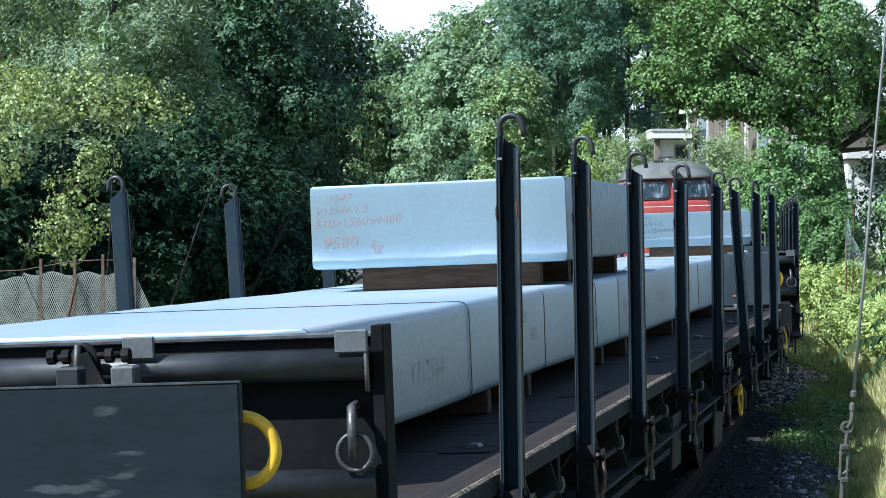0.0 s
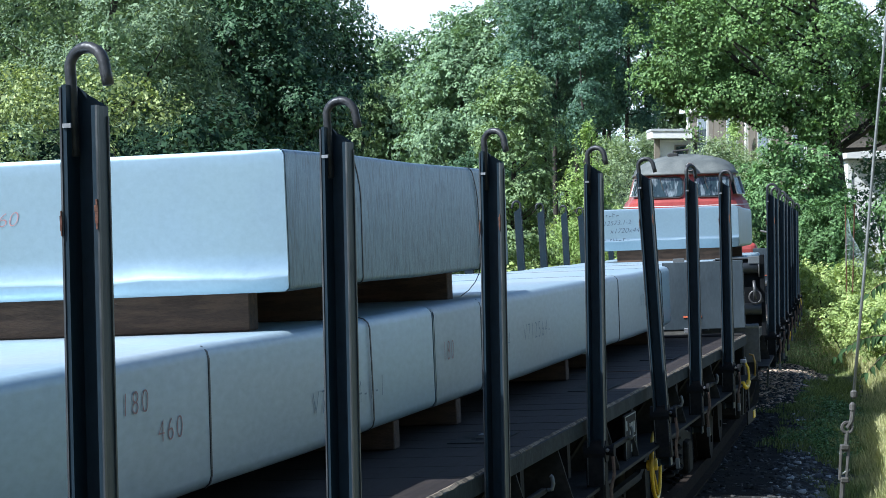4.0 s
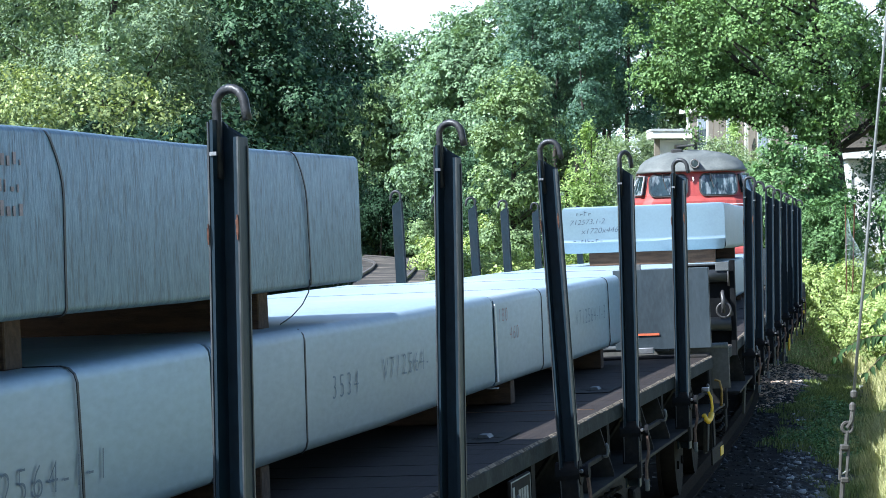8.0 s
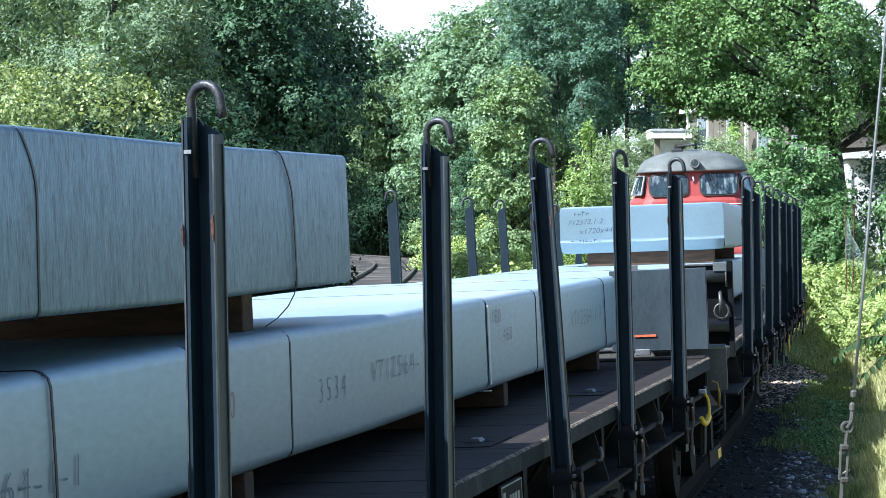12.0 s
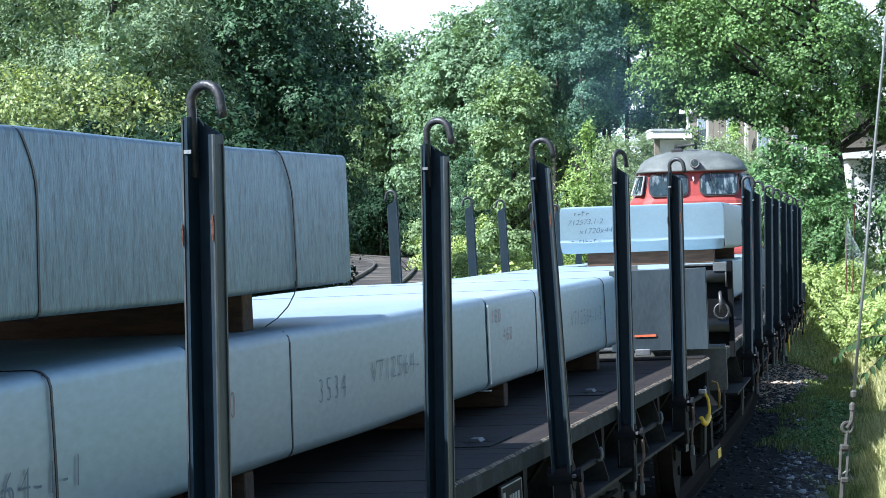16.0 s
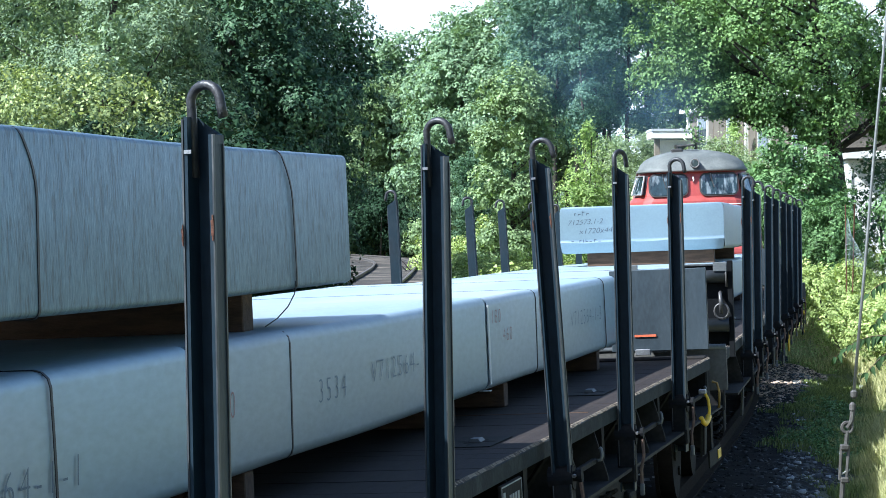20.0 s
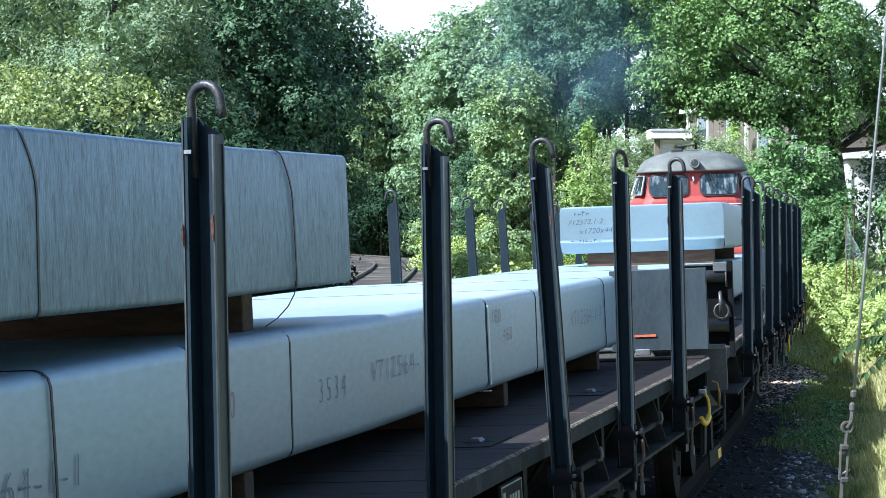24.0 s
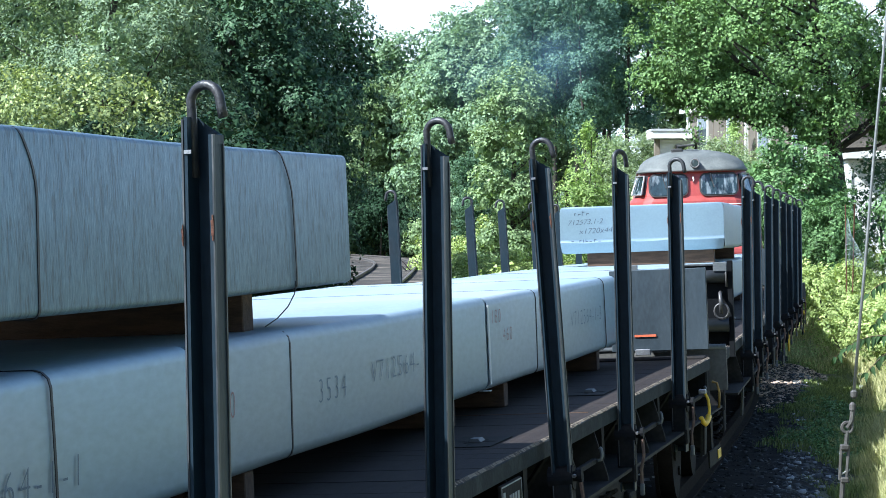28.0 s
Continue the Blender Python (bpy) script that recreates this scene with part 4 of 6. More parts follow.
        part("plate_rim", boxbm(.22 if sy < 0 else -1.15, 1.15 if sy < 0 else -.5, y + sy * .6, y + sy * .622, 1.765, 1.77), STAKE_EDGE, plate)
        for px in (.58, .74):
            part("plate_lug", boxbm(sy * -px - .035, sy * -px + .035, y + sy * .3, y + sy * .36, 1.70, 1.805, bevel=.006), CLIP_GREY if px > .7 else BOARD, plate)
            part("plate_arm", boxbm(sy * -px - .03, sy * -px + .03, y + sy * .0, y + sy * .6, 1.66, 1.70), FRAME, plate)
        if sy < 0 and s_place == 0:
            cx = -sy * .55
            yl = y + sy * .13
            latch = part("latch", tubebm([(cx + .035 * math.cos(a), yl, 1.79 + .062 * math.sin(a)) for a in np.linspace(0, 6.283, 21)], .014, 8, close=False), FRAME, w, "black greasy catch", smooth=True)
            part("latch_bolt", tubebm([(cx - .10, yl, 1.822), (cx + .13, yl, 1.828)], .010, 8), FRAME, latch, smooth=True)
            for bx in (cx - .1, cx - .055, cx + .075, cx + .125):
                part("bolt_head", disc(bmesh.new(), (bx, yl, 1.825), (1, 0, .03), .021, .022, 8), FRAME, latch)
            part("latch_pawl", prism(bmesh.new(), [(cx - .02, 1.83), (cx + .02, 1.84), (cx + .06, 1.76), (cx + .11, 1.69), (cx + .06, 1.68), (cx + .0, 1.74)], yl - .03, yl - .012), FRAME, latch)
            part("latch_rod", tubebm([(cx - .012, yl - .02, 1.86), (cx - .02, yl - .02, 1.78), (cx - .005, yl - .02, 1.71)], .012, 8), HOOK_DARK, latch, smooth=True)
        part("draw_hook", tubebm([(0, y, 1.06), (0, y + sy * .3, 1.06), (0, y + sy * .38, 1.12), (0, y + sy * .32, 1.18)], .035, 8), HOOK, w)
    # bogies
    for y in (-6.5, 6.5):
        for sx in (-1, 1):
            bg = part("bogie_side", prism(bmesh.new(), [(-1.25, .42), (-1.25, .62), (-.6, .72), (.6, .72), (1.25, .62), (1.25, .42), (.95, .36), (.5, .5), (-.5, .5), (-.95, .36)], -.06, .06), FRAME, w)
            bg.matrix_basis = pose(sx * 1.0, y, 0, 0, 0, 90)
            for yy in (-.9, .9):
                part("axle_box", boxbm(sx * 1.0 - .1 if sx < 0 else .98, sx * 1.0 + .1 if sx > 0 else -.98, y + yy - .13, y + yy + .13, .36, .6, bevel=.03, seg=2), FRAME, w)
            for k in range(3):
                coil = [(sx * 1.04 + .07 * math.cos(a), y - .22 + k * .22 + .07 * math.sin(a), .4 + a * .011) for a in np.linspace(0, 25, 60)]
                part("spring", tubebm(coil, .014, 5), FRAME, w)
        part("bolster", boxbm(-1.0, 1.0, y - .2, y + .2, .6, .82, bevel=.02), FRAME, w)
        for yy in (-.9, .9):
            make_wheelset(w, y + yy)
    # brake gear on the side
    wheel = bmesh.new()
    tube(wheel, [(1.36, 3.55 + .185 * math.cos(a), .80 + .185 * math.sin(a)) for a in np.linspace(0, 6.283, 33)], .011, 8, close=False)
    for a in (0.3, 1.87, 3.44, 5.01):
        tube(wheel, [(1.34, 3.55, .80), (1.36, 3.55 + .185 * math.cos(a), .80 + .185 * math.sin(a))], .008, 6)
    disc(wheel, (1.34, 3.55, .80), (1, 0, 0), .03, .06, 12)
    part("brake_wheel", wheel, YELLOW, w, "yellow spoked hand brake wheel", smooth=True)
    part("brake_shaft", tubebm([(.9, 3.55, .80), (1.34, 3.55, .80)], .02, 8), FRAME, w)
    lever = tubebm([(1.40, 8.33, 1.10), (1.425, 8.345, 1.092), (1.445, 8.34, 1.05), (1.453, 8.32, .99), (1.45, 8.29, .945)], .0095, 8)
    tube(lever, [(1.45, 8.29, .95), (1.447, 8.25, .925), (1.44, 8.2, .91), (1.43, 8.16, .925), (1.42, 8.14, .955)], .018, 10, taper=.85)
    part("brake_lever", lever, YELLOW, w, "yellow brake change-over lever", smooth=True)
    part("lever_clamp", boxbm(1.39, 1.435, 8.31, 8.35, 1.085, 1.115, bevel=.005), STEEL, w, "bright worn clamp")
    part("lever_rod", tubebm([(1.43, 8.2, .91), (1.42, 8.2, .72)], .008, 6), SOLE, w)
    lever = tubebm([(1.40, 8.95, 1.12), (1.43, 8.96, 1.11), (1.445, 8.95, 1.05), (1.44, 8.93, .95), (1.435, 8.92, .96)], .008, 8)
    part("release_lever", lever, MUSTARD, w, "dull yellow release lever", smooth=True)
    part("tag_bracket", boxbm(1.385, 1.396, 8.7, 9.3, .585, .69, bevel=.003), FRAME, w)
    part("tag_hanger", boxbm(1.375, 1.386, 8.9, 9.0, .6, .93, bevel=.003), FRAME, w)
    part("yellow_tag", boxbm(1.396, 1.402, 9.12, 9.28, .605, .665, bevel=.002), YELLOW, w, "small pale yellow tag")
    for y, half, z0, z1 in ((-7.9, .1, .68, .92), (-1.5, .24, .70, 1.02), (1.3, .32, .58, .90), (8.6, .1, .68, .92)):
        part("step_plate", prism(bmesh.new(), [(1.36, z0), (1.375, z0), (1.39, z1), (1.375, z1)], y - half, y + half), STEP, w, "grey steel step plate")
    for k, y in enumerate(STAKE_Y):
        part("lug_bar", boxbm(1.36, 1.385, y + .62, y + 1.13, 1.045, 1.07, bevel=.004), FRAME, w)
        part("rope_hook", tubebm([(1.385, y + 1.13, 1.06), (1.405, y + 1.14, 1.062), (1.411, y + 1.14, 1.085), (1.407, y + 1.14, 1.112), (1.40, y + 1.14, 1.12)], .0085, 8), CLIP_GREY, w, "small pale grey rope hook", smooth=True)
        part("diagonal_brace", tubebm([(1.16, y + .25, .95), (1.33, y + .25, 1.19)], .014, 6), SOLE, w)
    part("deck_seam", boxbm(-1.2, 1.28, 4.90, 4.918, DECK_Z + .001, DECK_Z + .004), TIMBER, w, "worn seam across the deck")
    part("air_tank", disc(bmesh.new(), (.75, .8, .78), (0, 1, 0), .17, .95, 16), FRAME, w)
    for y in (-1.6, 1.6):
        part("brake_pipe", tubebm([(1.15, y - 1.5, .95), (1.15, y + 1.5, .93)], .02, 6), FRAME, w)
    # lashing plates in the deck; a flat black star paints each opening's shade
    for y in (-6.2, -3.0, .3, 3.41, 6.32):
        for sx in (-1, 1):
            part("lashing_plate", boxbm(sx * 1.05 - .11, sx * 1.05 + .11, y - .24, y + .24, DECK_Z + .001, DECK_Z + .005), SOLE, w)
            star = bmesh.new()
            vs = [star.verts.new((sx * 1.05 + q * .085 * math.cos(a), y + q * .19 * math.sin(a), DECK_Z + .0062)) for a, q in ((j * math.pi / 8, 1.0 if j % 4 == 0 else (.62 if j % 4 == 2 else .42)) for j in range(16))]
            lower_vs = [star.verts.new((v.co.x, v.co.y, DECK_Z + .0048)) for v in vs]
            star.faces.new(vs)
            for j in range(16):
                star.faces.new((vs[j], lower_vs[j], lower_vs[(j + 1) % 16], vs[(j + 1) % 16]))
            part("lashing_recess", star, FRAME, w, "flat black star for the shade in the opening")
            part("lashing_ring", prism(bmesh.new(), [(sx * 1.05 - .03, DECK_Z + .0065), (sx * 1.05 + .03, DECK_Z + .0065), (sx * 1.05 + .018, DECK_Z + .02), (sx * 1.05 - .018, DECK_Z + .02)], y - .045, y + .05), CLIP_GREY, w, "pale worn ring")
    part("paint_mark", boxbm(.856, 1.0, 9.31, 9.317, 1.406, 1.420), INK_ORANGE, w, "orange-red chalk stroke")
    KEYED.append((w, s_place, 6.5, Matrix()))
    return w


WAGON_NEAR = make_wagon(0.0)
WAGON_FAR = make_wagon(19.83)


# ---- load: aluminium slabs on timbers ----


def make_slab(length, width, height, mat, end_mat, label, rib=0.0, r=0.045):
    """A cast slab with rounded long edges; its base centre at the origin, length along y."""
    slab = new("aluminium_slab")
    tagged(slab, label, "metal slab", "slabs on the train")
    out = []
    w, h = width / 2, height
    bow = .012
    for cx, cz, a0 in ((w - r, r, -90), (w - r, h - r, 0), (-w + r, h - r, 90), (-w + r, r, 180)):
        for k in range(5):
            a = radians(a0 + k * 22.5)
            out.append((cx + r * math.cos(a), cz + r * math.sin(a)))
    bm = bmesh.new()
    ys = [-length / 2 + .02, -length / 4, 0, length / 4, length / 2 - .02]
    rng = random.Random(int(length * 100))
    rings = []
    for i, y in enumerate(ys):
        rings.append([bm.verts.new((x + (bow * math.sin(i * 1.7) if abs(x) > w - .1 else 0) * .3, y, z + .004 * math.sin(i * 2.1))) for x, z in out])
    n = len(out)
    for a, b in zip(rings, rings[1:]):
        for k in range(n):
            bm.faces.new((a[k], a[(k + 1) % n], b[(k + 1) % n], b[k]))
    bmesh.ops.recalc_face_normals(bm, faces=bm.faces)
    part("body", bm, mat, slab, smooth=True)
    for sy in (-1, 1):
        # sawn end with a slight ridge low down, where the cut was broken off
        k = 1.0 if not rib else 1.7
        levels = [(0.0, .018), (.012, .006), (.03 + rib, -.001), (.046 + rib, -.006 * k), (.054 + rib, -.007 * k), (.064 + rib, 0), (.15, 0), (.2, 0), (.33, 0), (h - .06, 0), (h - .02, .001), (h - .006, .003), (h, .008)]
        bm = bmesh.new()
        rows = []
        for z, dy in levels:
            q = r - z if z < r else (z - (h - r) if z > h - r else 0)
            wz = w - (r - math.sqrt(max(0, r * r - q * q))) - .002
            row = []
            for i in range(13):
                x = -wz + 2 * wz * i / 12
                edge_in = .004 if i in (0, 12) else 0
                row.append(bm.verts.new((x, sy * (length / 2 - dy - edge_in + (.003 * math.sin(x * 4 + z * 3) if z < .1 else 0)), z + (.005 * math.sin(x * 11 + length) + .003 * math.sin(x * 27) if .04 < z - rib < .08 else 0))))
            rows.append(row)
        for a, b in zip(rows, rows[1:]):
            for i in range(12):
                bm.faces.new((a[i], a[i + 1], b[i + 1], b[i]))
        rim = [q for q in rows[0]] + [a[-1] for a in rows[1:]] + rows[-1][-2::-1] + [a[0] for a in rows[-2:0:-1]]
        back = [bm.verts.new((q.co.x, sy * (length / 2 - .03), q.co.z)) for q in rim]
        rim = [bm.verts.new(q.co) for q in rim]
        for i in range(len(rim)):
            bm.faces.new((rim[i], rim[(i + 1) % len(rim)], back[(i + 1) % len(rim)], back[i]))
        bmesh.ops.recalc_face_normals(bm, faces=bm.faces)
        part("end_face", bm, end_mat, slab, "smooth sawn bright end", smooth=True)
    return slab


def add_strap(slab, y, width, height, slack=0.0, r=0.045):
    """A steel strap round the slab; slack draws its upper part towards the slab's near end."""
    w, h, e = width / 2 + .003, height, .003
    pts = []
    for cx, cz, a0 in ((w - r, r, -90), (w - r, h - r, 0), (-w + r, h - r, 90), (-w + r, r, 180)):
        for k in range(4):
            a = radians(a0 + k * 30)
            pts.append((cx + (r + e) * math.cos(a), cz + (r + e) * math.sin(a)))
        if a0 == -90:
            pts += [(w + e, z) for z in np.linspace(r + .03, h - r - .01, 12)]
    bm = bmesh.new()
    ya = []
    for x, z in pts:
        q = min(1, max(0, (z - h + .19) / .19))
        c = y + .010 * math.sin(z * 6 + y) - slack * q * q
        ya.append((bm.verts.new((x, c - .007, z)), bm.verts.new((x, c + .007, z))))
    for i in range(len(ya)):
        a, b = ya[i], ya[(i + 1) % len(ya)]
        bm.faces.new((a[0], a[1], b[1], b[0]))
    ob = part("strap", bm, STRAP, slab, "thin black steel strap")
    sol = ob.modifiers.new("thick", "SOLIDIFY")
    sol.thickness = .003


def load(thing, s_place, x, y, z, rz=0.0):
    KEYED.append((thing, s_place, 6.5, pose(x, y, z, 0, 0, rz)))
    thing.matrix_basis = rail_frame(s_place) @ pose(x, y, z, 0, 0, rz)
    return thing




def timber(s_place, y, z, x0, x1, h, d=.1, skew=0.0):
    bm = boxbm(-(x1 - x0) / 2, (x1 - x0) / 2, -d / 2, d / 2, 0, h, bevel=.004)
    ob = part("packing_timber", bm, TIMBER)
    tagged(ob, "rough brown squared timber under an aluminium slab", "timber", "timbers under the slabs")
    load(ob, s_place, (x0 + x1) / 2, y, z, skew)


def side_text(slab, text, size, width, y, z, mat=None, squeeze=1.0):
    return writing(text, size, mat or INK_BLUE, slab, pose(width / 2 + .004, y, z, 90, 0, 90), squeeze=squeeze, shear=.08, space=1.3, thin=.02)


def edge_strip(slab, y, width, height):
    bm = bmesh.new()
    box(bm, width / 2 + .003, width / 2 + .008, y - .018, y + .018, .03, height - .04)
    box(bm, width / 2 - .05, width / 2 + .004, y - .02, y + .02, -.004, .0)
    part("edge_strip", bm, TAPE, slab, "pale protective strip at the joint")


LOWER_H, LOWER_Z, UPPER_Z = .455, 1.372, 1.965
# near wagon, lower layer
lower = [(-7.85, -3.675, 1.90), (-3.66, .485, 1.90), (.50, 4.87, 1.90), (4.885, 8.95, 1.90)]
for y0, y1, wd in lower:
    ln_ = y1 - y0
    sl = make_slab(ln_, wd, LOWER_H, ALU, ALU_SAWN, "pale grey cast aluminium slab strapped on the wagon")
    mid = (y0 + y1) / 2
    if y0 < -7:
        add_strap(sl, -4.95 - mid, wd, LOWER_H)
        side_text(sl, "3534", .13, wd, -6.78 - mid, .14, INK_FAINT, 1.1)
        side_text(sl, "V712564-", .13, wd, -6.26 - mid, .15, INK_FAINT, 1.2)
    elif y0 < 0:
        add_strap(sl, -2.75 - mid, wd, LOWER_H)
        add_strap(sl, -.665 - mid, wd, LOWER_H)
        edge_strip(sl, y0 - mid + .03, wd, LOWER_H)
        side_text(sl, "V712564-1-1", .13, wd, -1.56 - mid, .13, squeeze=1.25)
        side_text(sl, "180", .10, wd, -3.55 - mid, .29, INK_RED, 1.3)
        side_text(sl, "460", .10, wd, -3.25 - mid, .19, INK_RED, 1.3)
    elif y0 < 2:
        add_strap(sl, 1.53 - mid, wd, LOWER_H)
        side_text(sl, "3534", .13, wd, 1.87 - mid, .17, squeeze=1.25)
        side_text(sl, "V712564-", .13, wd, 2.64 - mid, .19, squeeze=1.25)
        side_text(sl, "180", .13, wd, .66 - mid, .2, INK_RED, 1.0)
    else:
        add_strap(sl, 6.14 - mid, wd, LOWER_H)
        add_strap(sl, 8.44 - mid, wd, LOWER_H)
        edge_strip(sl, y0 - mid + .02, wd, LOWER_H)
        side_text(sl, "180", .10, wd, 4.98 - mid, .32, INK_RED, 1.3)
        side_text(sl, "460", .10, wd, 5.25 - mid, .22, INK_RED, 1.3)
        side_text(sl, "V712564-1-3", .13, wd, 7.2 - mid, .2, squeeze=1.25)
    load(sl, 0.0, -.148, mid, LOWER_Z)
    for f in (.16, .84):
        timber(0.0, y0 + ln_ * f + (.08 if f > .5 else -.05), DECK_Z + .002, -1.05, .76, LOWER_Z - DECK_Z - .003)
# near wagon, upper slab
up_l, up_w, up_h = 4.46, 1.56, .505
sl = make_slab(up_l, up_w, up_h, ALU_ROUGH, ALU_SAWN, "weathered grey aluminium slab with streaked sides and red handwriting", r=.022)
mid = .41
add_strap(sl, -.70 - mid, up_w, up_h, .12, .022)
add_strap(sl, 1.81 - mid, up_w, up_h, .15, .022)
for txt, x, z, size in (("1547", -.675, .405, .066), ("V12546.1.3", -.755, .33, .064), ("510x1560x4460", -.765, .25, .075), ("9580", -.72, .125, .1), ("kg", -.43, .125, .085)):
    writing(txt, size, INK_RED, sl, pose(x, -up_l / 2 - .0025, z, 90, -2.5 if txt != "kg" else 18, 0), shear=.3, squeeze=1.12, label="red marker handwriting", thin=.022)
part("strap_tail", tubebm([(up_w / 2 + .004, 1.80 - mid, .03), (up_w / 2 + .002, 1.785 - mid, -.015), (up_w / 2 - .012, 1.74 - mid, -.06), (up_w / 2 - .035, 1.67 - mid, -.1), (up_w / 2 - .06, 1.6 - mid, -.125)], .0024, 5), STRAP, sl, "loose strap end")
bm = bmesh.new()
rr = random.Random(9)
for y0, z0, n in ((-1.62, .40, 6), (-1.60, .33, 5), (-1.55, .27, 4)):
    for j in range(n):
        y1 = y0 + j * .042
        box(bm, up_w / 2 + .0035, up_w / 2 + .0048, y1, y1 + rr.uniform(.005, .026), z0 + rr.uniform(0, .01), z0 + rr.uniform(.014, .045))
part("writing", bm, INK_STAIN, sl, "washed-out red marker strokes")
load(sl, 0.0, -.005, mid, UPPER_Z, 0.9)
timber(0.0, -1.64, LOWER_Z + LOWER_H, -.47, .62, UPPER_Z - LOWER_Z - LOWER_H, .12, 2.0)
timber(0.0, -.75, LOWER_Z + LOWER_H, -.5, .66, UPPER_Z - LOWER_Z - LOWER_H, .12)
timber(0.0, 1.53, LOWER_Z + LOWER_H, -.5, .66, UPPER_Z - LOWER_Z - LOWER_H, .12)

# far wagon
for y0, y1 in ((-8.6, -4.3), (-4.2, .1), (.2, 4.4), (4.5, 8.7)):
    ln_, wd = y1 - y0, 1.9
    sl = make_slab(ln_, wd, LOWER_H, ALU, ALU_SAWN, "pale grey cast aluminium slab strapped on the wagon")
    add_strap(sl, -ln_ * .3, wd, LOWER_H)
    add_strap(sl, ln_ * .3, wd, LOWER_H)
    load(sl, 19.83, -.12, (y0 + y1) / 2, LOWER_Z - .04)
    for f in (.16, .84):
        timber(19.83, y0 + ln_ * f, DECK_Z + .002, -.86, .78, LOWER_Z - DECK_Z - .043)
fw, fl = 1.72, 4.46
sl = make_slab(fl, fw, .49, ALU, ALU_SAWN, "smooth pale blue-grey aluminium slab with marker writing on its end", rib=.06)
for txt, x, z, size in (("712573.1-2", -.78, .30, .075), ("x1720x4460", -.66, .205, .08)):
    writing(txt, size, INK_DARK, sl, pose(x, -fl / 2 - .0025, z, 90, -2, 0), shear=.3, squeeze=1.1, label="dark marker handwriting")
bm = bmesh.new()
rr = random.Random(3)
for x, z, l in ((-.70, .40, .17), (-.74, .10, .30)):
    q = x
    while q < x + l:
        h = rr.uniform(.018, .05)
        box(bm, q, q + rr.uniform(.004, .007), -fl / 2 - .003, -fl / 2 - .001, z, z + h)
        e = rr.uniform(.012, .03)
        zz = z + rr.uniform(.3, 1) * h
        box(bm, q, q + e, -fl / 2 - .003, -fl / 2 - .001, zz, zz + .006)
        q += e + rr.uniform(.012, .024)
part("writing", bm, INK_DARK, sl, "illegible dark marker strokes")
load(sl, 19.83, .04, -1.3 + fl / 2, UPPER_Z - .04)
for y in (-1.15, 2.6):
    timber(19.83, y, LOWER_Z - .04 + LOWER_H, -.55, .78, UPPER_Z - LOWER_Z - LOWER_H, .14)


# ---- locomotive ----


def ring_body(bm, sections):
    """Skin over a row of outlines with equal numbers of points."""
    rings = [[bm.verts.new(q) for q in sec] for sec in sections]
    n = len(rings[0])
    for a, b in zip(rings, rings[1:]):
        for k in range(n):
            bm.faces.new((a[k], a[(k + 1) % n], b[(k + 1) % n], b[k]))
    bm.faces.new(rings[0][::-1])
    bm.faces.new(rings[-1])
    bmesh.ops.recalc_face_normals(bm, faces=bm.faces)
    return bm


def plan(w, y_face, depth, z, corner=.5, side=1.5):
    """Outline of the cab at one height: a slightly bowed face, slanting corners and parallel sides; y_face towards the wagons."""
    pts = []
    f = w * .64
    for k in range(9):
        x = -f + 2 * f * k / 8
        pts.append((x, y_face + .05 * (x / f) ** 2, z))
    for k in range(1, 5):
        a = k / 4
        pts.append((f + (w - f) * math.sin(a * 1.5708), y_face + .05 + corner * (1 - math.cos(a * 1.5708)) + .25 * a, z))
    pts.append((w, y_face + side + 2, z))
    pts.append((-w, y_face + side + 2, z))
    for k in range(4, 0, -1):
        a = k / 4
        pts.append((-f - (w - f) * math.sin(a * 1.5708), y_face + .05 + corner * (1 - math.cos(a * 1.5708)) + .25 * a, z))
    return pts


